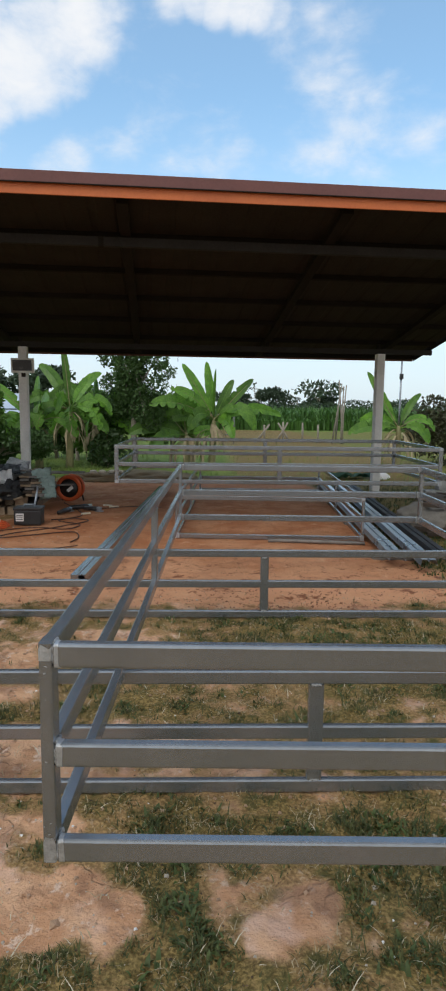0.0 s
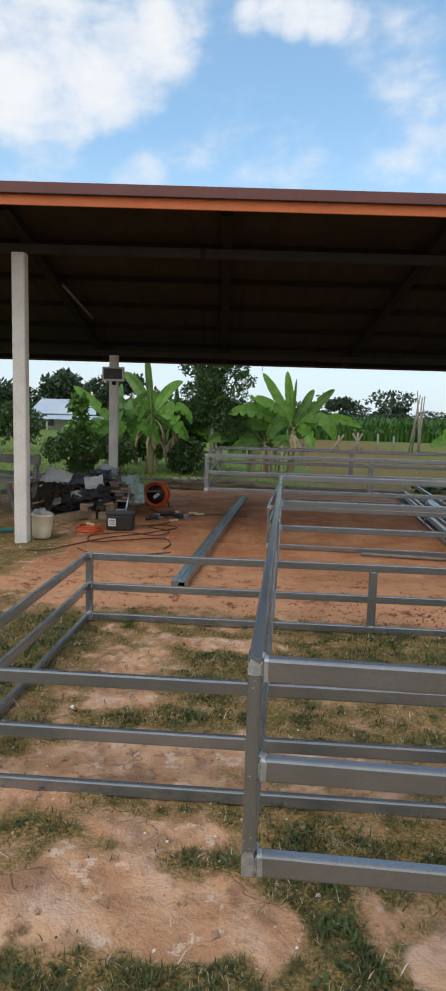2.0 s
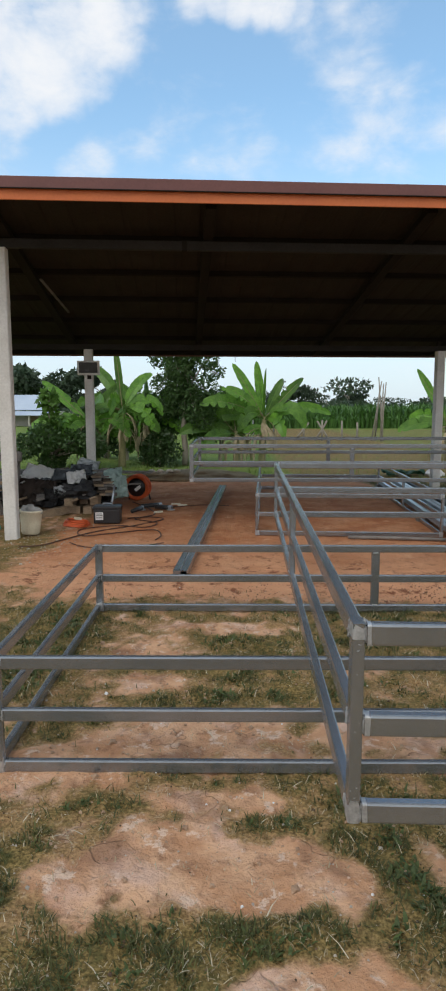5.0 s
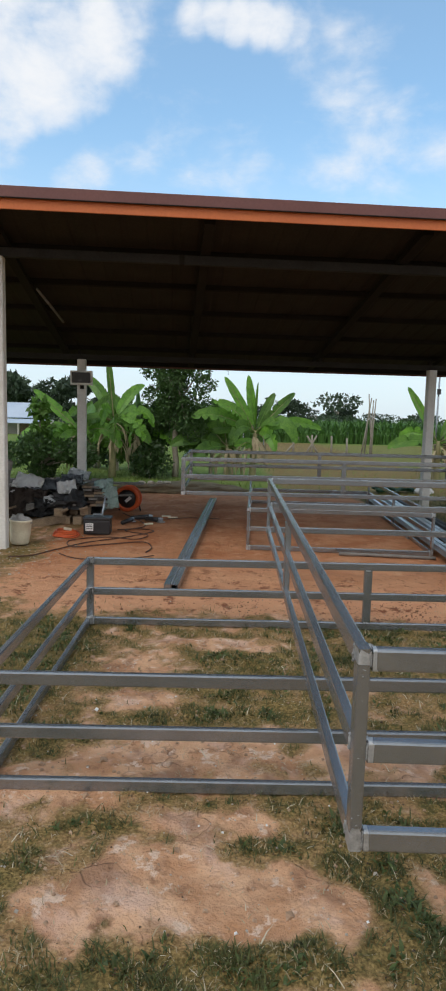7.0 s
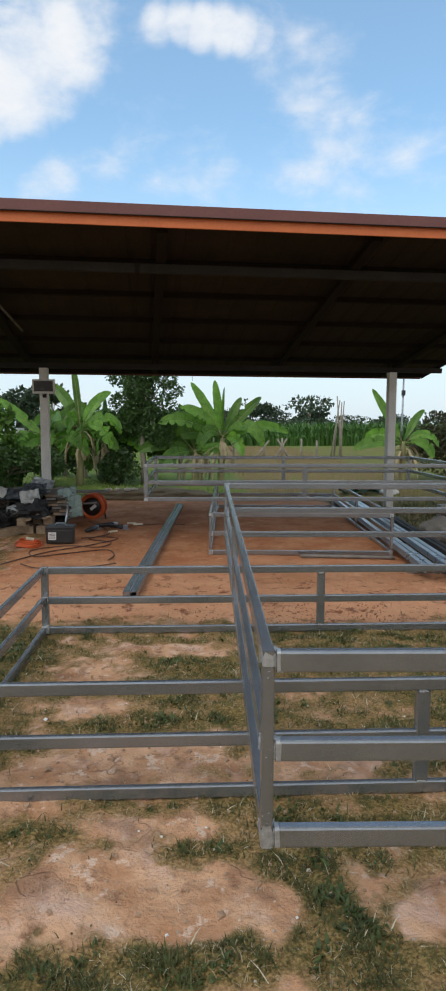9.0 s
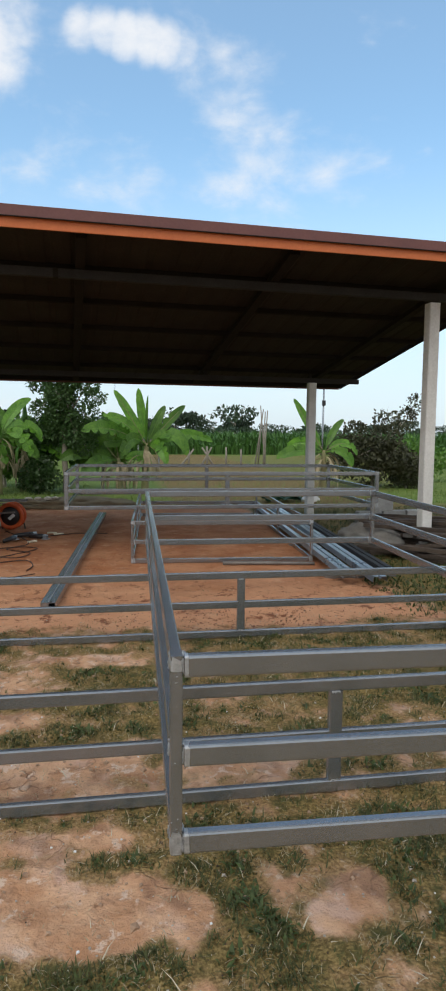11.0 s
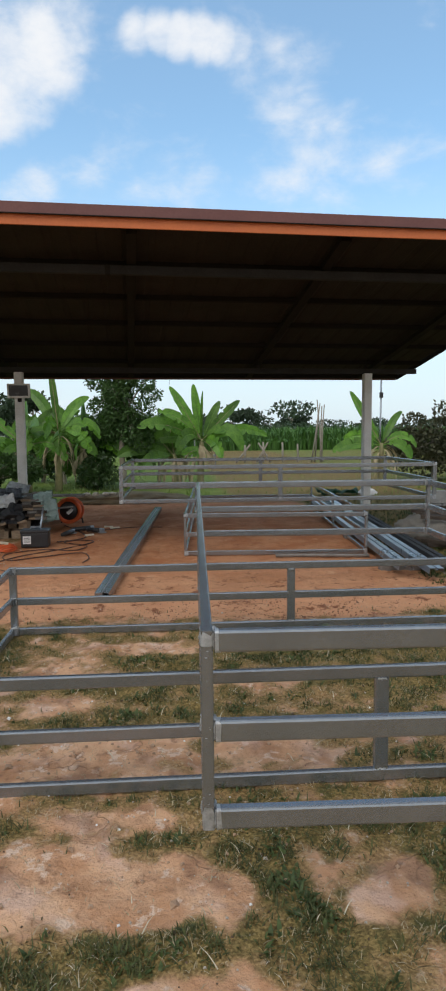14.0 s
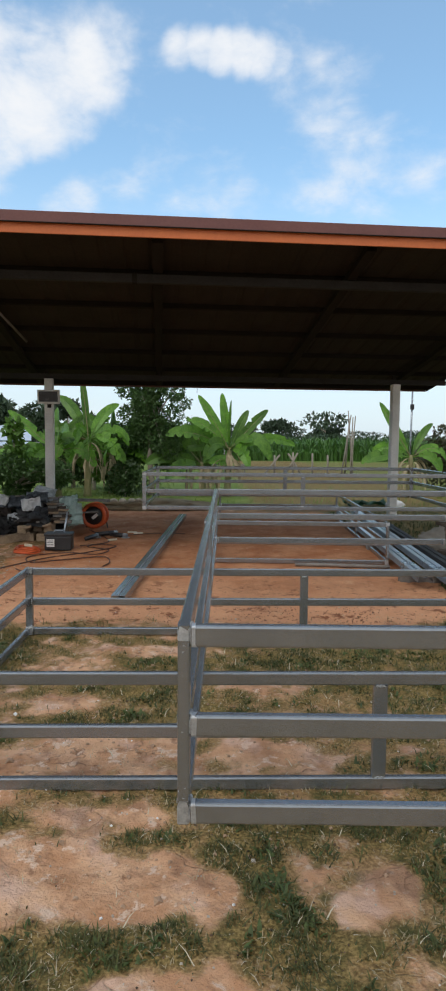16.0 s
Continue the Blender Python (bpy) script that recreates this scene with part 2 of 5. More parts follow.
CLOD = mat("dark_clods", (0.05, 0.035, 0.022), (0.17, 0.105, 0.06), 20, 0.95, 0, 0.4, 120, vary=0.4)
LAWN = mat("lawn_blades", (0.11, 0.185, 0.033), (0.20, 0.265, 0.065), 2, 0.6, 0, 0, 30, vary=0.35, thin=0.3)
GREYBLOCK = mat("grey_block", (0.24, 0.24, 0.23), (0.42, 0.41, 0.39), 8, 0.9, 0, 0.4, 70, vary=0.2)
HEAP = mat("grey_sand", (0.12, 0.11, 0.095), (0.22, 0.205, 0.18), 5, 0.95, 0, 0.5, 90)
WALLPALE = mat("pale_house_wall", (0.42, 0.40, 0.36), (0.55, 0.53, 0.48), 1.0, 0.9, 0, 0.1, 20)
ROOFBLUE = mat("pale_blue_roof", (0.42, 0.50, 0.60), (0.55, 0.62, 0.70), 0.8, 0.5, 0.1, 0.0, 20)


def soil_material():
    """Trodden earth: the mesh's 'cover' attribute says how much low plant litter (r), red laterite (g) and lawn (b) there is."""
    m = bpy.data.materials.new("trodden_earth")
    m.use_nodes = True
    t = m.node_tree
    bs = t.nodes["Principled BSDF"]
    pos = t.nodes.new("ShaderNodeNewGeometry").outputs["Position"]

    def noise_at(scale, detail=6.0, rough=0.6):
        n = t.nodes.new("ShaderNodeTexNoise")
        n.inputs["Scale"].default_value, n.inputs["Detail"].default_value, n.inputs["Roughness"].default_value = scale, detail, rough
        t.links.new(pos, n.inputs["Vector"])
        return n.outputs["Fac"]

    def ramp(v, lo, hi, a=0.0, b=1.0):
        r = t.nodes.new("ShaderNodeMapRange")
        r.interpolation_type = "SMOOTHSTEP"
        for k, x in (("From Min", lo), ("From Max", hi), ("To Min", a), ("To Max", b)):
            r.inputs[k].default_value = x
        t.links.new(v, r.inputs["Value"])
        return r.outputs[0]

    def mixed(f, a, b):
        x = t.nodes.new("ShaderNodeMix")
        x.data_type = "RGBA"
        t.links.new(f, x.inputs["Factor"])
        for key, v in (("A", a), ("B", b)):
            if isinstance(v, tuple):
                x.inputs[key].default_value = (*v, 1)
            else:
                t.links.new(v, x.inputs[key])
        return x.outputs["Result"]

    def plus(a, b, k):
        x = t.nodes.new("ShaderNodeMath")
        x.operation = "MULTIPLY_ADD"
        t.links.new(b, x.inputs[0])
        x.inputs[1].default_value = k
        t.links.new(a, x.inputs[2])
        return x.outputs[0]

    att = t.nodes.new("ShaderNodeAttribute")
    att.attribute_name = "cover"
    sep = t.nodes.new("ShaderNodeSeparateColor")
    t.links.new(att.outputs["Color"], sep.inputs[0])
    coarse, mid, fine = noise_at(2.2), noise_at(14.0), noise_at(90.0, 4.0)
    pale = mixed(ramp(noise_at(5.0, 3.0), 0.35, 0.65), (0.50, 0.26, 0.138), (0.69, 0.415, 0.25))
    pale = mixed(ramp(noise_at(2.6, 5.0, 0.65), 0.54, 0.68, 0.0, 0.7), pale, (0.66, 0.45, 0.345))
    pale = mixed(ramp(mid, 0.52, 0.72), pale, (0.30, 0.155, 0.09))
    pale = mixed(ramp(fine, 0.6, 0.8), pale, (0.58, 0.40, 0.28))
    pale = mixed(ramp(noise_at(11.0, 7.0, 0.7), 0.55, 0.61), pale, (0.70, 0.50, 0.37))
    pale = mixed(ramp(noise_at(8.0, 6.0, 0.7), 0.60, 0.68), pale, (0.30, 0.155, 0.085))
    pale = mixed(ramp(noise_at(3.4, 5.0, 0.6), 0.50, 0.64, 0.0, 0.8), pale, (0.30, 0.165, 0.10))
    pale = mixed(ramp(noise_at(4.3, 4.0, 0.55), 0.52, 0.68, 0.0, 0.6), pale, (0.70, 0.47, 0.365))
    # shrinkage cracks
    cell = t.nodes.new("ShaderNodeTexVoronoi")
    cell.feature = "DISTANCE_TO_EDGE"
    cell.inputs["Scale"].default_value = 7.0
    warp = t.nodes.new("ShaderNodeVectorMath")
    warp.operation = "MULTIPLY_ADD"
    wn = t.nodes.new("ShaderNodeTexNoise")
    wn.inputs["Scale"].default_value = 9.0
    t.links.new(pos, wn.inputs["Vector"])
    t.links.new(wn.outputs["Color"], warp.inputs[0])
    warp.inputs[1].default_value = (0.16, 0.16, 0.16)
    t.links.new(pos, warp.inputs[2])
    t.links.new(warp.outputs[0], cell.inputs["Vector"])
    thin = t.nodes.new("ShaderNodeMath")
    thin.operation = "MULTIPLY"
    t.links.new(ramp(cell.outputs["Distance"], 0.0, 0.035, 1.0, 0.0), thin.inputs[0])
    t.links.new(ramp(noise_at(3.1, 3.0), 0.48, 0.62, 0.0, 0.5), thin.inputs[1])
    crack = thin.outputs[0]
    pale = mixed(crack, pale, (0.17, 0.095, 0.06))
    brown = mixed(ramp(fine, 0.35, 0.7), (0.24, 0.142, 0.064), (0.45, 0.285, 0.132))
    brown = mixed(ramp(noise_at(24.0, 5.0, 0.7), 0.56, 0.68), brown, (0.50, 0.35, 0.22))
    pale = mixed(ramp(plus(sep.outputs["Red"], noise_at(6.0, 6.0, 0.7), 1.3), 0.78, 1.12), pale, brown)
    red = mixed(ramp(coarse, 0.35, 0.65), (0.45, 0.175, 0.077), (0.59, 0.285, 0.148))
    red = mixed(ramp(mid, 0.55, 0.75), red, (0.28, 0.11, 0.052))
    # a paler tone over the front of the laterite, fading out towards the back
    xyz = t.nodes.new("ShaderNodeSeparateXYZ")
    t.links.new(pos, xyz.inputs[0])
    red = mixed(ramp(plus(xyz.outputs["Y"], noise_at(1.3, 4.0), 3.0), 4.6, 7.4, 0.75, 0.0), red, (0.65, 0.35, 0.20))
    front = ramp(xyz.outputs["Y"], 3.9, 5.2, 1.0, 0.25)
    crumbs = t.nodes.new("ShaderNodeMath")
    crumbs.operation = "MULTIPLY"
    t.links.new(ramp(noise_at(5.5, 8.0, 0.75), 0.53, 0.62), crumbs.inputs[0])
    t.links.new(front, crumbs.inputs[1])
    red = mixed(crumbs.outputs[0], red, (0.22, 0.085, 0.045))
    red = mixed(ramp(noise_at(4.1, 7.0, 0.7), 0.57, 0.66, 0.0, 0.8), red, (0.66, 0.375, 0.22))
    litter = mixed(ramp(fine, 0.35, 0.7), (0.118, 0.084, 0.029), (0.35, 0.245, 0.094))
    litter = mixed(ramp(mid, 0.48, 0.74), litter, (0.088, 0.086, 0.030))
    lawn = mixed(ramp(coarse, 0.4, 0.65), (0.12, 0.18, 0.035), (0.19, 0.24, 0.060))
    c = mixed(ramp(plus(sep.outputs["Green"], coarse, 0.35), 0.45, 0.75), pale, red)
    c = mixed(ramp(plus(sep.outputs["Red"], mid, 1.1), 0.80, 1.35), c, litter)
    c = mixed(ramp(plus(sep.outputs["Blue"], coarse, 0.3), 0.5, 0.8), c, lawn)
    t.links.new(c, bs.inputs["Base Color"])
    bs.inputs["Roughness"].default_value = 0.95
    bs.inputs["Specular IOR Level"].default_value = 0.15
    bp = t.nodes.new("ShaderNodeBump")
    bp.inputs["Strength"].default_value, bp.inputs["Distance"].default_value = 0.8, 0.025
    t.links.new(plus(plus(plus(mid, fine, 0.5), noise_at(6.0, 4.0, 0.6), 1.6), crack, -0.6), bp.inputs["Height"])
    t.links.new(bp.outputs[0], bs.inputs["Normal"])
    return m


SOIL = soil_material()

# ---- mesh helpers ----


def empty(name, m, label, category, group="", kind=""):
    ob = new(name)
    ob.empty_display_size = 0.1
    ob.matrix_basis = m
    return tagged(ob, label, category, group, kind)


def mesh_of(name, bm, material, smooth=False):
    me = bpy.data.meshes.new(name)
    bm.normal_update()
    bm.to_mesh(me)
    bm.free()
    if smooth:
        for p in me.polygons:
            p.use_smooth = True
    me.materials.append(material)
    return me


def part(name, bm, material, parent, label="", smooth=False, at=None):
    """Links a bmesh, or a mesh made before, as one mesh object under a thing or a part."""
    me = bm if isinstance(bm, bpy.types.Mesh) else mesh_of(name, bm, material, smooth)
    ob = new(name, me)
    ob.parent = parent
    if at is not None:
        ob.matrix_basis = at
    return tagged(ob, label)


def thing(name, bm, material, m, label, category, group="", kind="", smooth=False):
    ob = new(name, mesh_of(name, bm, material, smooth))
    ob.matrix_basis = m
    return tagged(ob, label, category, group, kind)


def add_box(bm, sx, sy, sz, m=Matrix(), bevel=0.0):
    """A box of that size about the origin of m, its edges rounded."""
    made = bmesh.ops.create_cube(bm, size=1, matrix=m @ Matrix.Diagonal((sx, sy, sz, 1)))["verts"]
    if bevel:
        edges = list({e for v in made for e in v.link_edges})
        bmesh.ops.bevel(bm, geom=edges, offset=bevel, segments=2, affect="EDGES", profile=0.6)
    return bm


def box(sx, sy, sz, m=Matrix(), bevel=0.0):
    return add_box(bmesh.new(), sx, sy, sz, m, bevel)


def add_rings(bm, rings, closed=True, caps=True):
    """Skins a row of rings of points."""
    rows = [[bm.verts.new(p) for p in ring] for ring in rings]
    n = len(rows[0])
    for a, b in zip(rows, rows[1:]):
        for i in range(n if closed else n - 1):
            j = (i + 1) % n
            bm.faces.new((a[i], a[j], b[j], b[i]))
    if caps and closed:
        bm.faces.new(list(reversed(rows[0])))
        bm.faces.new(rows[-1])
    return rows


def circle(c, r, u, v, n=8):
    return [c + u * (r * math.cos(2 * math.pi * i / n)) + v * (r * math.sin(2 * math.pi * i / n)) for i in range(n)]


def add_limb(bm, points, radii, n=7):
    """A tapered round limb along the points."""
    pts = [Vector(p) for p in points]
    rings = []
    for i, p in enumerate(pts):
        d = (pts[min(i + 1, len(pts) - 1)] - pts[max(i - 1, 0)]).normalized()
        u = d.orthogonal().normalized()
        rings.append(circle(p, radii[i], u, d.cross(u), n))
    add_rings(bm, rings)


def add_lathe(bm, profile, n=20, m=Matrix()):
    rings = [[m @ Vector((r * math.cos(2 * math.pi * i / n), r * math.sin(2 * math.pi * i / n), z)) for i in range(n)] for r, z in profile]
    add_rings(bm, rings)


def raw_mesh(name, verts, faces, material, smooth=False):
    me = bpy.data.meshes.new(name)
    me.from_pydata(verts, [], faces)
    if smooth:
        me.polygons.foreach_set("use_smooth", [True] * len(me.polygons))
    me.materials.append(material)
    me.update()
    return me


def cable(name, points, radius, material, label, category, group=""):
    """A round cable run smoothly through the points, as a mesh."""
    pts = [Vector(p) for p in points]
    fine = []
    for i in range(len(pts) - 1):
        p0, p1, p2, p3 = pts[max(i - 1, 0)], pts[i], pts[i + 1], pts[min(i + 2, len(pts) - 1)]
        for k in range(6):
            s = k / 6
            fine.append(0.5 * (2 * p1 + (p2 - p0) * s + (2 * p0 - 5 * p1 + 4 * p2 - p3) * s * s + (3 * p1 - p0 - 3 * p2 + p3) * s ** 3))
    fine.append(pts[-1])
    bm = bmesh.new()
    add_limb(bm, fine, [radius] * len(fine), 6)
    return thing(name, bm, material, Matrix(), label, category, group, smooth=True)


def lump(bm, sx, sy, sz, m, rough=0.15, seed=0, sub=3, freq=3.0, flat=True):
    """An uneven rounded mass resting on z = 0 of m."""
    made = bmesh.ops.create_icosphere(bm, subdivisions=sub, radius=1)["verts"]
    for v in made:
        d = v.co.copy()
        k = 1 + rough * (noise.noise(d * freq + Vector((seed * 7.3, seed * 1.7, 0))) + 0.5 * noise.noise(d * freq * 2.6 + Vector((seed, 0, 5))))
        q = Vector((d.x * sx * k, d.y * sy * k, d.z * sz * k))
        if flat:
            q.z = max(q.z, -sz * 0.55) + sz * 0.55
        v.co = m @ q
    return bm


def crumple(nx, ny, sx, sy, amp, seed, freq=4.0, sag=None):
    """A crumpled sheet, thick enough to have edges, with its middle at the origin."""
    bm = bmesh.new()
    grid = []
    for j in range(ny + 1):
        row = []
        for i in range(nx + 1):
            x, y = (i / nx - 0.5) * sx, (j / ny - 0.5) * sy
            p = Vector((x * freq, y * freq, seed * 3.1))
            z = amp * (abs(noise.noise(p)) * 1.6 + 0.6 * abs(noise.noise(p * 2.3)))
            if sag:
                z += sag(x, y)
            row.append(bm.verts.new((x + 0.15 * amp * noise.noise(p * 1.7), y + 0.15 * amp * noise.noise(p * 1.9), z)))
        grid.append(row)
    for a, b in zip(grid, grid[1:]):
        for i in range(nx):
            bm.faces.new((a[i], a[i + 1], b[i + 1], b[i]))
    bmesh.ops.solidify(bm, geom=bm.faces[:], thickness=0.006)
    return bm


# ---- ground ----
LAT_L, LAT_R = -2.35, 2.35


def fbm(x, y, s, seed=0.0):
    p = Vector((x * s, y * s, seed))
    return noise.noise(p) + 0.5 * noise.noise(p * 2.1) + 0.25 * noise.noise(p * 4.3)


def blob(x, y, cx, cy, rx, ry):
    d = ((x - cx) / rx) ** 2 + ((y - cy) / ry) ** 2
    return math.exp(-d * 1.2)


BARE = ((-0.62, 0.42, 0.20, 0.15), (-0.42, 0.52, 0.22, 0.17), (-0.22, 0.40, 0.20, 0.13), (-0.05, 0.46, 0.15, 0.11), (0.08, 0.40, 0.10, 0.08), (-0.12, 0.05, 0.16, 0.07), (-0.42, 0.76, 0.16, 0.07), (-0.15, 0.78, 0.10, 0.06), (0.58, 0.36, 0.20, 0.13), (0.35, 1.22, 0.3, 0.16), (-0.5, 1.2, 0.5, 0.2),
        (-0.75, 2.2, 0.3, 0.18), (-0.3, 2.55, 0.45, 0.13), (1.35, 3.1, 0.35, 0.1), (0.3, 2.0, 0.25, 0.1), (-1.0, 1.0, 0.25, 0.14), (-0.6, 1.75, 0.3, 0.09))
TUFT = ((-0.95, 0.42, 0.12, 0.2), (-0.05, 0.20, 0.16, 0.08), (-1.0, 1.22, 0.14, 0.1), (0.22, 0.72, 0.24, 0.13), (0.2, 0.5, 0.11, 0.16), (0.3, 0.25, 0.14, 0.14), (0.95, 0.5, 0.25, 0.3), (-0.55, 0.10, 0.34, 0.10), (-0.25, 0.16, 0.22, 0.08), (0.75, 0.72, 0.35, 0.14), (-0.9, 1.38, 0.2, 0.08), (0.0, 1.6, 0.3, 0.08),
        (-0.1, 2.2, 0.2, 0.2), (0.75, 2.4, 0.5, 0.16), (1.6, 2.2, 0.5, 0.4), (-1.4, 2.4, 0.3, 0.6), (-0.8, 3.3, 0.4, 0.12), (0.6, 2.8, 0.3, 0.1), (1.7, 3.3, 0.4, 0.2), (-0.5, 1.5, 0.25, 0.07), (0.9, 1.45, 0.4, 0.1))


def cover(x, y):
    """Low plants and litter, red laterite, lawn: 0 to 1 each."""
    litter = 0.50 + 0.26 * fbm(x, y, 1.9, 2.0) + 0.55 * fbm(x, y, 7.5, 8.0)
    litter += 0.16 * min(max((y - 1.45) / 0.3, 0), 1) * min(max((3.0 - y) / 0.3, 0), 1)
    for b in BARE:
        litter -= 0.8 * blob(x, y, *b)
    for b in TUFT:
        litter += 0.6 * blob(x, y, *b)
    e = 0.18 * fbm(x, y, 1.4, 7.0)
    red = min(max((y - 2.95 + e) / 0.5, 0), 1) * min(max((x - LAT_L + 2 * e) / 0.6, 0), 1) * min(max((LAT_R - x + e) / 0.35, 0), 1) * min(max((10.6 + e - y) / 0.5, 0), 1)
    litter *= 1 - 0.93 * red
    litter += 0.25 * blob(x, y, -2.5, 5.2, 0.6, 0.7)
    if x > LAT_R and y > 3.2:
        litter += 0.8 * min((x - LAT_R) / 0.5, 1)
    lawn = min(max((y - 10.9 - e * 2) / 1.2, 0), 1)
    worn = min(max((x - 0.2) / 1.2, 0), 1) * min(max((42 - y + 4 * e) / 3, 0), 1) * min(max((5.4 + 0.6 * (y - 11) - x) / 1.0, 0), 1)
    lawn *= 1 - 0.8 * worn
    if y > 10.9:
        litter = max(litter, 0.95 * worn)
    lawn = max(lawn, 0.5 * min(max((x - 4.6 - e) / 1.0, 0), 1) * min(max((y - 4) / 2, 0), 1), min(max((-4.2 - x - e) / 1.0, 0), 1) * min(max((y - 3) / 2, 0), 1))
    return min(max(litter, 0), 1), red, lawn


def ground_z(x, y):
    litter, red, lawn = cover(x, y)
    near = math.exp(-max(abs(x) - 6, 0) / 4 - max(y - 12, 0) / 6 - max(-2 - y, 0) / 4)
    return (0.012 * fbm(x, y, 2.6, 4.0) * (1 - 0.6 * red) + 0.014 * fbm(x, y, 9.0, 5.0)) * near - 0.004


def graded(lo, hi, step, far_lo, far_hi):
    xs = list(np.arange(lo, hi + 1e-6, step))
    s, v = step, hi
    while v < far_hi:
        s *= 1.16
        v += s
        xs.append(v)
    s, v = step, lo
    while v > far_lo:
        s *= 1.16
        v -= s
        xs.insert(0, v)
    return [float(v) for v in xs]


def build_ground():
    xs, ys = graded(-2.6, 2.9, 0.03, -2500, 2500), graded(-0.4, 4.6, 0.03, -1500, 3000)
    verts, cols = [], []
    for y in ys:
        for x in xs:
            verts.append((x, y, ground_z(x, y)))
            a, b, c = cover(x, y)
            cols.extend((a, b, c, 1.0))
    nx = len(xs)
    faces = [(j * nx + i, j * nx + i + 1, (j + 1) * nx + i + 1, (j + 1) * nx + i) for j in range(len(ys) - 1) for i in range(nx - 1)]
    me = raw_mesh("ground", verts, faces, SOIL, True)
    att = me.color_attributes.new("cover", "FLOAT_COLOR", "POINT")
    att.data.foreach_set("color", cols)
    tagged(new("ground", me), "bare reddish earth with patchy thin grass and lawn", "ground", kind="structure")


build_ground()

# ---- open shed ----
# the shed has axes of its own: x' along its front, y' to its back, from the front column by the stockpile
EAVE_F, EAVE_B, ROOF_L, ROOF_R = -0.81, 4.85, -3.4, 7.04
SLOPE = -0.172
SHED = pose(-2.60, 5.31, 0, 0, 0, 4.5)


def roof_z(y):
    """The top of the roof sheet."""
    return 3.322 + SLOPE * (y - EAVE_F)


def along_roof(x, y, drop):
    return pose(x, y, roof_z(y) - drop, math.degrees(math.atan(SLOPE)), 0, 0)


def rib_profile(x0, x1, pitch=0.25, h=0.028):
    pts, x = [], x0
    while x < x1:
        for dx, z in ((0, 0), (0.155, 0), (0.175, h), (0.225, h), (0.245, 0)):
            if x + dx <= x1:
                pts.append((x + dx, z))
        x += pitch
    return pts


def build_shed():
    shed = empty("open_shed", SHED, "open-sided shed with a brown steel roof and orange fascia", "shed")
    prof = rib_profile(ROOF_L, ROOF_R)
    half = (EAVE_F + EAVE_B) / 2

    def ring(y, dz, rise=1.0):
        return [Vector((x, y, roof_z(y) + z * rise + dz)) for x, z in prof]

    # a second skin below the sheets carries the painted under-roof shade
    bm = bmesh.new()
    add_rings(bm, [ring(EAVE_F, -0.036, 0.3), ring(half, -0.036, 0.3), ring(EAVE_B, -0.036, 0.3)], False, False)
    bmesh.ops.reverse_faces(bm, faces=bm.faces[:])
    part("roof_underside", bm, UNDER, shed, "underside of the brown roof sheets, coloured dark for its shade")
    bm = bmesh.new()
    add_rings(bm, [ring(EAVE_F, -0.030), ring(half, -0.030), ring(EAVE_B, -0.030)], False, False)
    part("roof_sheet", bm, ROOF, shed, "brown ribbed steel roof sheets")
    mid, span = (ROOF_L + ROOF_R) / 2, ROOF_R - ROOF_L
    z = roof_z(EAVE_F)
    part("roof_flashing", box(span + 0.06, 0.02, 0.10, pose(mid, EAVE_F - 0.035, z - 0.048), 0.003), ROOF, shed, "dark brown folded eave flashing")
    part("flashing_lip", box(span + 0.06, 0.012, 0.010, pose(mid, EAVE_F - 0.05, z - 0.098), 0.003), DARKSTEEL, shed)
    part("fascia_board", box(span, 0.02, 0.10, pose(mid, EAVE_F - 0.012, z - 0.135), 0.003), ORANGE, shed, "orange painted fascia board")
    part("fascia_board", box(span, 0.02, 0.09, pose(mid, EAVE_B + 0.012, roof_z(EAVE_B) - 0.055), 0.003), ROOF, shed, "brown back fascia")
    run = math.hypot(EAVE_B - EAVE_F, (EAVE_B - EAVE_F) * SLOPE)
    for x in (ROOF_R + 0.012, ROOF_L - 0.012):
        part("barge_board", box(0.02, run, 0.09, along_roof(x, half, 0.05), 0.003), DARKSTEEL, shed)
    # purlins and rafters: their near-black colour includes the shade under the roof
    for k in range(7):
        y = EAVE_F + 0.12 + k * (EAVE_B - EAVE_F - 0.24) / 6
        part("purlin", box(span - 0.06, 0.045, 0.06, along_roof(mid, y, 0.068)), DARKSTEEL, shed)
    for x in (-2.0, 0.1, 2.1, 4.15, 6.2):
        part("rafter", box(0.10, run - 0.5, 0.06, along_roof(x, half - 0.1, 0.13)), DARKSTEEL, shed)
    part("front_beam", box(span - 0.2, 0.06, 0.09, pose(mid, 0, roof_z(0) - 0.215), 0.004), BEAM, shed, "steel beam on the columns, roof shade in its dark colour")
    part("back_beam", box(span - 0.36, 0.06, 0.08, pose(mid, 3.62, 2.295), 0.004), BEAM, shed, "steel beam on the columns, roof shade in its dark colour")
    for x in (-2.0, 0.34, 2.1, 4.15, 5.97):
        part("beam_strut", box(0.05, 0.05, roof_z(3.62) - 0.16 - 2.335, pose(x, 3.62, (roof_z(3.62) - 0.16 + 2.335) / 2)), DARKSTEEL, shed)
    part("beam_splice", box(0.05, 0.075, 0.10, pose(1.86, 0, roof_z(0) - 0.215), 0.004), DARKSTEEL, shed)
    part("hanging_wire", box(0.006, 0.006, 0.09, pose(2.78, EAVE_B + 0.03, roof_z(EAVE_B) - 0.14)), DARKSTEEL, shed)
    bm = bmesh.new()
    add_limb(bm, [(0.23, 0.95, roof_z(0.95) - 0.215), (0.34, 2.1, roof_z(2.1) - 0.215)], [0.016, 0.016])
    part("lamp_tube", bm, WOOD_GREY, shed, "thin grey tube under the roof", True)
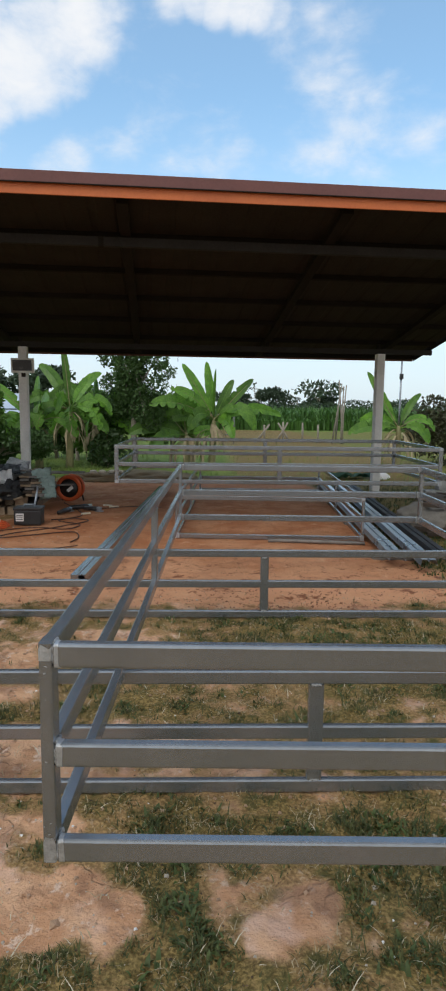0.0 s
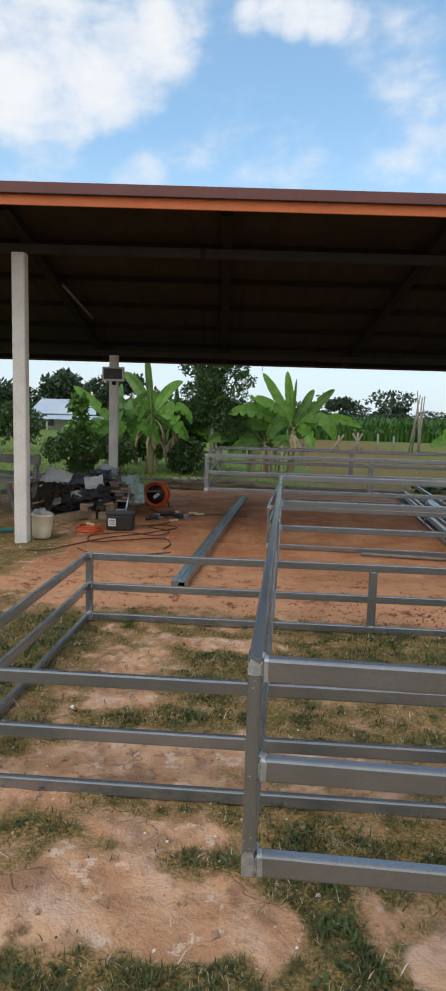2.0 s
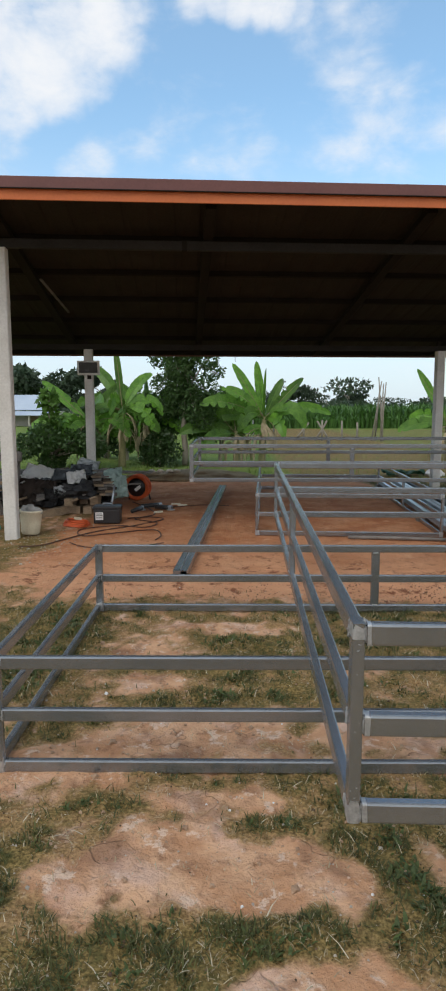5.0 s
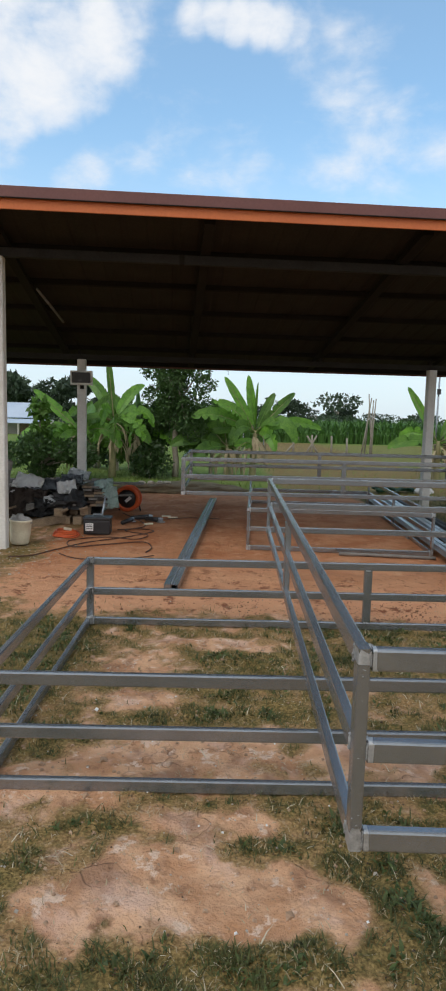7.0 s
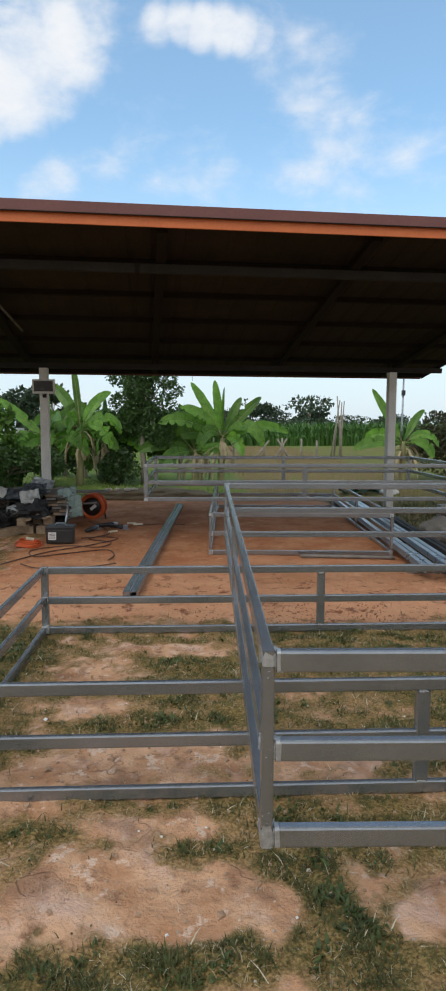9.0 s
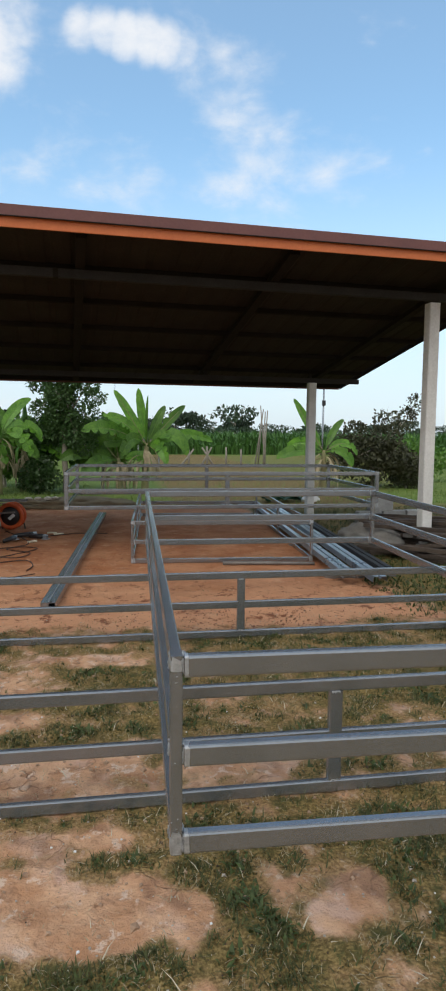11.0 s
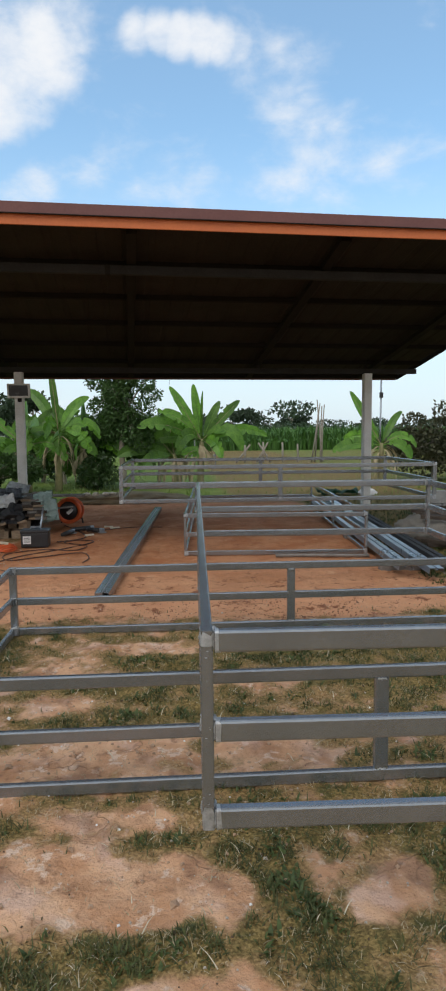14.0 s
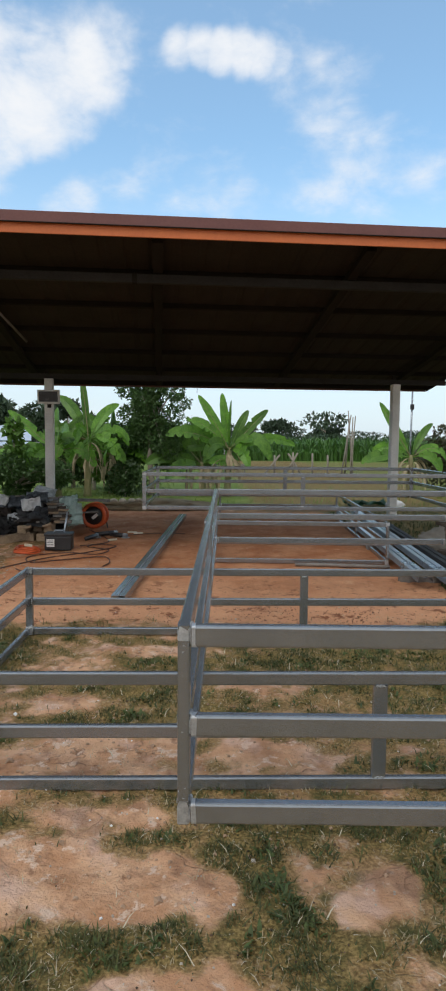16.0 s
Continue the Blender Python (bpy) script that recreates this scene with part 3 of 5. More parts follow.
    for x, y in ((0.032, 0.0), (6.10, 0.06), (0.378, 3.60), (5.99, 3.58)):
        top = roof_z(y) - 0.262 if y < 1 else 2.253
        bm = bmesh.new()
        s = 0.066
        rings = []
        for zz in (-0.15, 0.0, 0.25, 0.8, 1.4, 2.0, top):
            o = 0.003 * noise.noise(Vector((x, y, zz * 3)))
            rings.append([Vector((x + o + a * s, y + o + b * s, zz)) for a, b in ((-1, -0.86), (-0.86, -1), (0.86, -1), (1, -0.86), (1, 0.86), (0.86, 1), (-0.86, 1), (-1, 0.86))])
        add_rings(bm, rings)
        part("column", bm, CONC, shed, "pale square concrete column")


build_shed()


def lamp_panel():
    root = empty("solar_lamp", SHED @ pose(0.388, 3.49, 1.965, 4, 0, -3), "dark rectangular solar lamp on the rear column", "lamp")
    part("case", box(0.34, 0.06, 0.22, Matrix(), 0.01), CONC, root, "pale grey case")
    part("face", box(0.285, 0.01, 0.16, pose(0, -0.033, 0.005), 0.003), SCREEN, root, "dark glass face")
    part("bracket", box(0.06, 0.06, 0.1, pose(0, 0.05, -0.12), 0.004), DARKSTEEL, root)


lamp_panel()

# ---- welded steel frames ----
TUBE, DEEP, FRAME_H = 0.027, 0.049, 0.455
CORNER = [(sx * (0.62 + 0.38 * c), sy * (0.76 + 0.24 * d)) for sx, sy, arc in ((-1, -1, ((1, 0), (0.7, 0.7), (0, 1))), (1, -1, ((0, 1), (0.7, 0.7), (1, 0))), (1, 1, ((1, 0), (0.7, 0.7), (0, 1))), (-1, 1, ((0, 1), (0.7, 0.7), (1, 0)))) for c, d in arc]
SECTION = [(a * TUBE / 2, b * DEEP / 2) for a, b in CORNER]


def tube_mesh(name, length, capped=False):
    """A square tube with rounded edges and hollow ends (or welded shut), along x from 0."""
    bm = bmesh.new()
    k = 0.86
    outer0 = [Vector((0, a, b)) for a, b in SECTION]
    outer1 = [Vector((length, a, b)) for a, b in SECTION]
    deep = min(0.08, length / 3)
    rings = [[Vector((deep, a * k, b * k)) for a, b in SECTION], [Vector((0, a * k, b * k)) for a, b in SECTION], outer0, outer1,
             [Vector((length, a * k, b * k)) for a, b in SECTION], [Vector((length - deep, a * k, b * k)) for a, b in SECTION]]
    add_rings(bm, rings[1:5] if capped else rings)
    bmesh.ops.recalc_face_normals(bm, faces=bm.faces[:])
    return mesh_of(name, bm, GALV)


def paint_sleeve(seed, length):
    """A thin uneven coat of silver paint brushed round a tube where it was welded, along x from 0."""
    rnd = random.Random(seed)
    bm = bmesh.new()
    ends = [(rnd.uniform(-0.25, 0.0), rnd.uniform(0.7, 1.25)) for _ in SECTION]
    add_rings(bm, [[Vector((max(e[k] * length, 0.001), a * 1.03, b * 1.015)) for (a, b), e in zip(SECTION, ends)] for k in (0, 1)], True, False)
    bmesh.ops.recalc_face_normals(bm, faces=bm.faces[:])
    return mesh_of("silver_paint", bm, SILVER)


def weld_mesh(seed):
    """One uneven bead of weld metal along z."""
    bm = bmesh.new()
    rnd = random.Random(seed)
    pts = [(rnd.uniform(-0.0015, 0.0015), rnd.uniform(-0.002, 0.002), -0.019 + 0.038 * k / 8) for k in range(9)]
    add_limb(bm, pts, [rnd.uniform(0.0025, 0.0055) * (0.6 if k in (0, 8) else 1) for k in range(9)], 6)
    return mesh_of("weld", bm, WELD, True)


WELDS = [weld_mesh(k) for k in range(6)]


def box_frame(length, width, m, label):
    """A welded frame, long side along x, near corner at the origin of m: three rails a side, corner posts and a middle post on both long sides."""
    root = empty("steel_framework", m, label, "steel framework", "welded steel frameworks")
    h, d = TUBE / 2, DEEP / 2
    post = tube_mesh("post", FRAME_H, True)
    long_rail = tube_mesh("rail", length - 2 * DEEP - 0.004)
    end_rail = tube_mesh("rail", width - 2 * TUBE - 0.006)
    inner = tube_mesh("post", FRAME_H - 2 * DEEP)
    levels = (d, FRAME_H / 2, FRAME_H - d)
    rnd = random.Random(int(length * 1000))
    for x in (d, length - d):
        for y in (h, width - h):
            # the post's broad face lies along the long side
            upright = part("post", post, None, root, at=pose(x, y, 0, 0, -90, 0))
            for z0, span in ((0.0, 0.055), (FRAME_H - 0.035, 0.03)):
                part("silver_paint", paint_sleeve(rnd.randrange(9999), span), None, upright, "bright silver paint over the weld", at=pose(z0, 0, 0))
            sx, sy = (1 if x < 1 else -1), (1 if y < 1 else -1)
            for z in levels:
                for dx, dy, rx, ry in ((-sx * d * 0.75, sy * (h + 0.002), 0, 0), (sx * d * 0.75, sy * (h + 0.002), 0, 0), (sx * (d + 0.001), -sy * h, 0, 0), (0, sy * (h + 0.002), 0, 90)):
                    w = part("weld", rnd.choice(WELDS), None, root, at=pose(x + dx, y + dy, z + (d * 0.9 if ry else 0), rnd.uniform(-8, 8), ry + rnd.uniform(-6, 6), 0))
                    w.scale = (1, 1, rnd.uniform(0.75, 1.1))
            # spatter and run-on beads on the outer faces
            for k in range(12):
                z = rnd.choice((rnd.uniform(0.34, 0.45), rnd.uniform(0.01, 0.09), rnd.uniform(0.2, 0.27)))
                w = part("weld", rnd.choice(WELDS), None, root, at=pose(x - sx * (d - 0.001), y + rnd.uniform(-0.6, 0.6) * h, z, rnd.uniform(-15, 15), 0, 0))
                w.scale = (0.22, rnd.uniform(0.6, 1.2), rnd.uniform(0.15, 0.5))
    for z in levels:
        for y in (h, width - h):
            part("rail", long_rail, None, root, at=pose(DEEP + 0.002, y, z))
        for x in (h, length - h):
            rail = part("rail", end_rail, None, root, at=pose(x, TUBE + 0.003, z, 0, 0, 90))
            for x0, flip in ((0.0, 0), (width - 2 * TUBE - 0.006, 180)):
                part("silver_paint", paint_sleeve(rnd.randrange(9999), 0.012), None, rail, "bright silver paint over the weld", at=pose(x0, 0, 0, 0, 0, flip))
    # the middle posts stand a little proud of the rails
    for y in (h, width - h):
        p = part("post", inner, None, root, at=pose(length / 2, y, DEEP, 0, -90, 0))
        p.scale = (1, 1.14, 1.1)
        for z in (DEEP + 0.002, FRAME_H - DEEP - 0.002):
            for side in (-1, 1):
                part("weld", rnd.choice(WELDS), None, root, at=pose(length / 2, y + side * h, z, 0, 90, 0))
    return root


FR_B = box_frame(3.74, 1.97, pose(-1.165, 0.93, -0.002, 0, 0, 0.3), "galvanised square-tube frame lying on the trodden ground")
FR_A = box_frame(4.02, 1.97, pose(1.963, -0.059, 0.4535, 0, 0, 88.65), "galvanised square-tube frame stacked crosswise on another frame")
FR_D = box_frame(3.95, 1.97, pose(1.955, 5.365, 0.004, 0, 0, 87), "galvanised square-tube frame lying under the shed roof")
FR_C = box_frame(3.90, 1.97, pose(-0.775, 6.41, 0.468, 0, 0, 0), "pale galvanised frame stacked across the frame beneath it")

# ---- plants ----


def leaf_verts(base, direction, length, width, droop, fold=0.25, segs=8, seed=0, torn=0.0, roll=0.0):
    """A long leaf from base, arching over: vertices and faces, with a folded midrib; torn is the share of ribs split to the middle."""
    rnd = random.Random(seed)
    d = Vector(direction).normalized()
    side = d.cross(Vector((0, 0, 1)))
    side = side.normalized() if side.length > 0.05 else Vector((1, 0, 0))
    verts, faces = [], []
    p = Vector(base)
    step = length / segs
    cut = [1.0, 1.0]
    for i in range(segs + 1):
        s = i / segs
        w = width * max(0.06, math.sin(math.pi * min(0.03 + s * 0.95, 1)) ** 0.55) * (0.3 if i == 0 else 1)
        if i == segs:
            w = width * 0.06
        across = (Matrix.Rotation(radians(roll), 3, d) @ side).normalized()
        up = across.cross(d).normalized()
        for k in (0, 1):
            cut[k] = rnd.uniform(0.25, 0.6) if rnd.random() < torn else rnd.uniform(0.93, 1.03)
        verts += [p - across * w * cut[0] + up * w * fold, p.copy(), p + across * w * cut[1] + up * w * fold]
        d = (d + Vector((0, 0, -droop * (0.4 + s) / segs))).normalized()
        p = p + d * step
    for i in range(segs):
        a = i * 3
        faces += [(a, a + 1, a + 4, a + 3), (a + 1, a + 2, a + 5, a + 4)]
    return verts, faces


def banana_plant(x, y, height, leaves, label, seed=0, torn=0.10):
    """leaves: heading in degrees (0 = right), rise in degrees, length, half width, droop."""
    root = empty("banana_plant", pose(x, y, 0), label, "banana plant", "banana plants")
    rnd = random.Random(seed)
    bm = bmesh.new()
    lean = rnd.uniform(-0.05, 0.05)
    zs = [-0.05, 0.1, height * 0.5, height * 0.85, height]
    add_limb(bm, [(lean * z, 0, z) for z in zs], [0.10, 0.09, 0.075, 0.06, 0.04], 9)
    part("stem", bm, STEM_BAN, root, "fibrous pale green-brown stem", True)
    bm = bmesh.new()
    for k in range(17):
        a = rnd.uniform(0, 6.28)
        v, f = leaf_verts((0.05 * math.cos(a), 0.05 * math.sin(a), height * rnd.uniform(0.6, 0.95)), (math.cos(a), math.sin(a), 0.1), rnd.uniform(0.5, 0.85), 0.045, 5.5, 0.4, 7, k + seed, 0.4)
        vs = [bm.verts.new(p) for p in v]
        for q in f:
            bm.faces.new([vs[i] for i in q])
    part("dead_leaf_skirt", bm, STRAW, root, "hanging dry brown leaves", True)
    for k, (head, rise, length, width, droop) in enumerate(leaves):
        h, r = radians(head), radians(rise)
        d = Vector((math.cos(h) * math.cos(r), math.sin(h) * math.cos(r), math.sin(r)))
        base = Vector((lean * height, 0, height - 0.06)) + d * 0.02
        turn = (1 if math.cos(h) > 0 else -1) * rnd.uniform(48, 78)
        v, f = leaf_verts(base + d * 0.16, d, length * 1.22, width * 0.93, droop, 0.22, 24, seed * 31 + k, torn if rise < 60 else 0.0, turn)
        me = raw_mesh("leaf", [tuple(p) for p in v], f, LEAF_BAN, False)
        leaf = part("leaf", me, None, root)
        bm = bmesh.new()
        mid = [base] + [v[i * 3 + 1] - Vector((0, 0, 0.006)) for i in range(0, 24, 4)]
        add_limb(bm, mid, [0.022, 0.016, 0.013, 0.011, 0.009, 0.007, 0.005], 5)
        part("midrib", bm, LEAF_MID if k % 3 else STEM_BAN, leaf, "pale midrib", True)
    return root


def crown_mesh(centres, count, size, material, seed, flat=0.0):
    """Many small leaves scattered through a cluster of uneven masses: (x, y, z, rx, ry, rz) each."""
    rng = np.random.default_rng(seed)
    verts, faces = [], []
    weights = np.array([c[3] * c[4] * c[5] for c in centres]) ** 0.66
    weights = weights / weights.sum()
    picks = rng.choice(len(centres), count, p=weights)
    for k in picks:
        cx, cy, cz, rx, ry, rz = centres[k]
        d = rng.normal(size=3)
        d /= np.linalg.norm(d)
        r = rng.uniform(0.35, 1.0) ** 0.5
        wob = 1 + 0.35 * noise.noise(Vector((d[0] * 2.2 + k, d[1] * 2.2, d[2] * 2.2 + seed)))
        p = np.array((cx + d[0] * rx * r * wob, cy + d[1] * ry * r * wob, cz + d[2] * rz * r * wob))
        a = rng.normal(size=3) + d * 0.6 + np.array((0, 0, -0.2))
        a /= np.linalg.norm(a)
        b = np.cross(a, rng.normal(size=3))
        b /= np.linalg.norm(b)
        s = size * rng.uniform(0.6, 1.35)
        i = len(verts)
        verts += [tuple(p), tuple(p + a * s * 0.5 + b * s * 0.28), tuple(p + a * s), tuple(p + a * s * 0.5 - b * s * 0.28)]
        faces.append((i, i + 1, i + 2, i + 3))
    return raw_mesh("crown", verts, faces, material)


def tree(name, x, y, trunk_h, trunk_r, centres, count, size, leaf_mat, label, seed, category="tree", group=""):
    root = empty(name, pose(x, y, 0), label, category, group)
    rnd = random.Random(seed)
    bm = bmesh.new()
    pts = [(0.03 * noise.noise(Vector((z * 2, seed, 0))) * 3, 0.02 * noise.noise(Vector((z * 2, 0, seed))), z) for z in np.linspace(-0.08, trunk_h, 7)]
    add_limb(bm, pts, [trunk_r * (1.15 - 0.75 * i / 6) for i in range(7)], 8)
    part("trunk", bm, BARK, root, "", True)
    for k, c in enumerate(centres):
        bm = bmesh.new()
        a = Vector(pts[3 + k % 4])
        b = Vector(c[:3])
        m = (a + b) / 2 + Vector((rnd.uniform(-0.1, 0.1), rnd.uniform(-0.1, 0.1), 0.08)) * (c[3])
        add_limb(bm, [a, m, b, b + (b - a) * 0.3], [trunk_r * 0.45, trunk_r * 0.3, trunk_r * 0.16, trunk_r * 0.05], 5)
        part("limb", bm, BARK, root, "", True)
    part("crown", crown_mesh(centres, count, size, leaf_mat, seed), None, root)
    return root


def mass(seed, n, cx, cz, rx, rz, r):
    """n uneven masses within an ellipse of the plan."""
    rnd = random.Random(seed)
    out = []
    for _ in range(n):
        a, q = rnd.uniform(0, 6.28), rnd.random() ** 0.5
        s = r * rnd.uniform(0.6, 1.25)
        out.append((cx + rx * q * math.cos(a), rnd.uniform(-0.5, 0.5) * rx, cz + rz * q * math.sin(a), s, s, s * 0.85))
    return out


def plant_all():
    tree("tree", -1.38, 14.0, 2.6, 0.07, mass(3, 26, -0.05, 1.95, 0.78, 1.05, 0.32), 15000, 0.075, LEAF_DARK, "slender dark-leaved tree with a pale trunk behind the shed", 3)
    tree("bush", -1.95, 13.6, 0.5, 0.03, mass(5, 8, 0.0, 0.45, 0.36, 0.32, 0.24), 1600, 0.10, LEAF_DARK, "dark low bush at the foot of a tree", 5, "bush")
    tree("bush", -0.55, 14.6, 0.9, 0.04, mass(8, 12, 0.0, 1.05, 0.6, 0.55, 0.32), 2600, 0.13, LEAF_MID, "bright green leafy bush behind the steel frames", 8, "bush")
    tree("bush", -2.25, 15.2, 0.9, 0.04, mass(9, 9, 0.0, 1.0, 0.45, 0.5, 0.32), 1700, 0.13, LEAF_MID, "mixed green bush on the lawn edge", 9, "bush")
    tree("shrub", -4.3, 13.0, 0.6, 0.04, mass(12, 20, 0.25, 0.48, 0.85, 0.40, 0.30), 8500, 0.085, LEAF_DARK, "dense dark green rounded shrub", 12, "shrub")
    tree("sapling", -4.25, 12.8, 1.5, 0.02, mass(13, 7, 0.0, 1.25, 0.16, 0.4, 0.16), 420, 0.15, LEAF_MID, "thin light green sapling above a shrub", 13, "sapling")
    tree("shrub", 6.5, 15.0, 1.0, 0.05, mass(15, 20, 0.2, 0.9, 1.15, 0.75, 0.45) + [(0.3, 0, 1.75, 0.3, 0.3, 0.3), (1.1, 0, 2.2, 0.2, 0.2, 0.3), (0.9, 0, 1.8, 0.3, 0.3, 0.3), (-0.5, 0, 1.5, 0.35, 0.3, 0.25)], 9000, 0.10, LEAF_RUST, "dull brown-green shrub with a tall thin sprig", 15, "shrub")
    tree("shrub", 8.6, 17.0, 0.8, 0.05, mass(16, 10, 0.0, 0.6, 0.9, 0.35, 0.45), 1800, 0.15, LEAF_MID, "low green shrub beyond the shed", 16, "shrub")

    # heading 0 is to the right, 90 away; then rise, length, half width, droop
    banana_plant(0.42, 13.6, 1.15, [(175, 62, 1.05, 0.13, 0.25), (140, 80, 0.95, 0.12, 0.1), (-80, 82, 0.8, 0.11, 0.2), (-10, 49, 0.9, 0.13, 0.2), (8, 24, 1.2, 0.14, 1.1), (-25, 42, 0.95, 0.16, 3.6),
                                    (185, 32, 1.15, 0.19, 1.1), (165, 14, 1.05, 0.18, 0.9), (-130, 30, 0.8, 0.16, 3.2), (200, 48, 0.9, 0.16, 1.0), (20, 66, 0.7, 0.12, 0.3), (-60, 10, 0.7, 0.15, 2.4)],
                 "bright green banana plant with broad upright leaves", 2)
    banana_plant(-0.15, 13.9, 0.8, [(170, 50, 0.9, 0.17, 0.8), (60, 66, 0.8, 0.14, 0.5), (190, 22, 1.0, 0.18, 1.2), (120, 76, 0.8, 0.14, 0.3), (-30, 20, 0.7, 0.15, 1.8), (220, 5, 0.8, 0.17, 1.4)],
                 "young banana plant at the foot of a larger one", 4)
    banana_plant(-2.80, 13.5, 1.35, [(165, 84, 1.1, 0.09, 0.1), (150, 62, 1.0, 0.15, 1.2), (10, 38, 0.8, 0.15, 3.0), (195, 12, 0.8, 0.17, 2.6), (-20, 20, 0.75, 0.16, 4.0), (30, 62, 0.8, 0.14, 1.2),
                                     (-80, 20, 0.75, 0.17, 4.5), (5, -10, 0.7, 0.15, 1.6), (-100, 45, 0.8, 0.16, 3.6), (-150, 20, 0.8, 0.16, 4.2), (175, 40, 0.9, 0.16, 2.4)], "tall banana plant with ragged drooping leaves", 6, 0.3)
    banana_plant(-3.45, 13.4, 1.05, [(178, 44, 1.05, 0.13, 0.2), (20, 60, 0.85, 0.15, 1.0), (182, 14, 1.15, 0.20, 1.3), (-10, 24, 0.8, 0.16, 2.8), (100, 70, 0.8, 0.14, 0.5), (-120, 20, 0.8, 0.17, 3.2), (178, -4, 1.0, 0.19, 0.6), (-60, 56, 0.8, 0.15, 2.0)],
                 "banana plant with one long leaf beside a column", 7, 0.15)
    banana_plant(-2.35, 14.2, 1.0, [(20, 58, 0.9, 0.15, 1.0), (160, 62, 0.9, 0.15, 0.8), (-10, 20, 0.8, 0.16, 2.2), (190, 24, 0.8, 0.16, 2.2), (90, 78, 0.8, 0.13, 0.2), (-90, 30, 0.8, 0.16, 3.0)],
                 "shaded banana plant with dark hanging leaves", 17, 0.25)
    banana_plant(4.83, 14.0, 1.0, [(178, 60, 1.1, 0.12, 0.1), (174, 10, 0.85, 0.17, 1.0), (160, 36, 0.75, 0.15, 2.2), (6, 36, 0.75, 0.13, 2.6), (20, 64, 0.7, 0.10, 1.0), (-25, 15, 0.6, 0.13, 3.0)],
                 "banana plant with broad pale leaves behind the rear column", 11)
    for k, (x, y, h, w) in enumerate(((-3.0, 15.4, 1.75, 0.8), (-3.7, 16.2, 1.5, 0.8), (-2.35, 14.7, 1.3, 0.6), (-8.6, 20.0, 1.5, 1.0))):
        tree("bush", x, y, h * 0.6, 0.05, mass(60 + k, 11, 0.0, h * 0.55, w * 0.75, h * 0.38, 0.38), 2000, 0.15, (LEAF_MID, LEAF_DARK)[k % 2], "leafy green bush growing at the lawn edge", 60 + k, "bush", "lawn edge bushes")


plant_all()


def crops():
    """A tall green crop that closes the view beyond the fence."""
    rng = np.random.default_rng(4)
    verts, faces = [], []
    for _ in range(22000):
        y = 41 + 22 * rng.random() ** 1.8
        x = rng.uniform(-5, 42) * (y / 34)
        h = rng.uniform(1.05, 1.5) * (1 + 0.12 * noise.noise(Vector((x * 0.2, y * 0.2, 0)))) * (0.6 if y < 42 else 1.08)
        a = rng.uniform(0, 6.28)
        lx, ly = math.cos(a) * 0.35 * h, math.sin(a) * 0.35 * h
        w = rng.uniform(0.03, 0.065)
        wx, wy = -math.sin(a) * w, math.cos(a) * w
        i = len(verts)
        verts += [(x - wx, y - wy, -0.02), (x + wx, y + wy, -0.02), (x + wx + lx * 0.3, y + wy + ly * 0.3, h * 0.75), (x - wx + lx * 0.3, y - wy + ly * 0.3, h * 0.75), (x + lx, y + ly, h * rng.uniform(0.85, 1.1))]
        faces += [(i, i + 1, i + 2, i + 3), (i + 3, i + 2, i + 4)]
    tagged(new("crop_field", raw_mesh("crop_field", verts, faces, CROP)), "tall dense green crop field beyond a fence", "crops", kind="stuff")


crops()


def far_tree(x, y, h, w, seed, label="distant dark green tree on the horizon", count=1700, flat=False, low=0.35):
    n = 7
    rnd = random.Random(seed)
    cs = []
    for _ in range(n):
        zz = rnd.uniform(low, 0.9) * h if not flat else rnd.uniform(0.62, 0.95) * h
        cs.append((rnd.uniform(-0.4, 0.4) * w, rnd.uniform(-0.3, 0.3) * w, zz, w * rnd.uniform(0.16, 0.28), w * 0.25, h * (0.06 if flat else rnd.uniform(0.10, 0.18))))
    tree("far_tree", x, y, h * 0.7, h * 0.03, cs, count, h * 0.10, LEAF_FAR, label, seed, "tree", "distant trees")


def distance():
    rnd = random.Random(11)
    for k in range(34):
        x = -62 + k * 4.4 + rnd.uniform(-1.5, 1.5)
        y = rnd.uniform(92, 112)
        far_tree(x, y, rnd.uniform(2.7, 4.0), rnd.uniform(5.0, 7.5), 100 + k, low=0.12)
    far_tree(17.4, 98, 6.0, 8.0, 201, "distant flat-topped tree above the tree line", 420, True)
    far_tree(18.2, 100, 4.2, 6.0, 207)
    far_tree(10.8, 96, 4.4, 6.0, 202)
    far_tree(8.0, 97, 5.2, 5.0, 203, "distant thin-crowned tree with bare twigs", 130)
    for k, (x, h, w) in enumerate(((-20.5, 5.4, 4.2), (-17.2, 4.4, 5.0), (-13.5, 4.9, 4.5), (-24.5, 4.0, 5.0), (-10.5, 4.0, 4.5), (-28.0, 4.6, 5.0))):
        far_tree(x, 60, h, w, 300 + k, "large dark tree behind a pale-roofed house", 1800)

    rng = np.random.default_rng(33)
    verts, faces = [], []
    for _ in range(9000):
        x, y = rng.uniform(-75, 95), rng.uniform(84, 92)
        z = rng.uniform(0, 1) ** 0.7 * (2.1 + 0.7 * noise.noise(Vector((x * 0.22, 0, 0))) + 0.4 * noise.noise(Vector((x * 0.9, 3, 0))))
        a, s = rng.normal(size=(2, 3)), rng.uniform(0.25, 0.6)
        a[0] *= s / np.linalg.norm(a[0])
        a[1] *= s / np.linalg.norm(a[1])
        i = len(verts)
        verts += [(x, y, z), (x + a[0][0], y + a[0][1], z + a[0][2]), (x + a[1][0], y + a[1][1], z + a[1][2])]
        faces.append((i, i + 1, i + 2))
    tagged(new("far_woods", raw_mesh("far_woods", verts, faces, LEAF_FAR)), "dark band of distant woods on the horizon", "woods", kind="stuff")


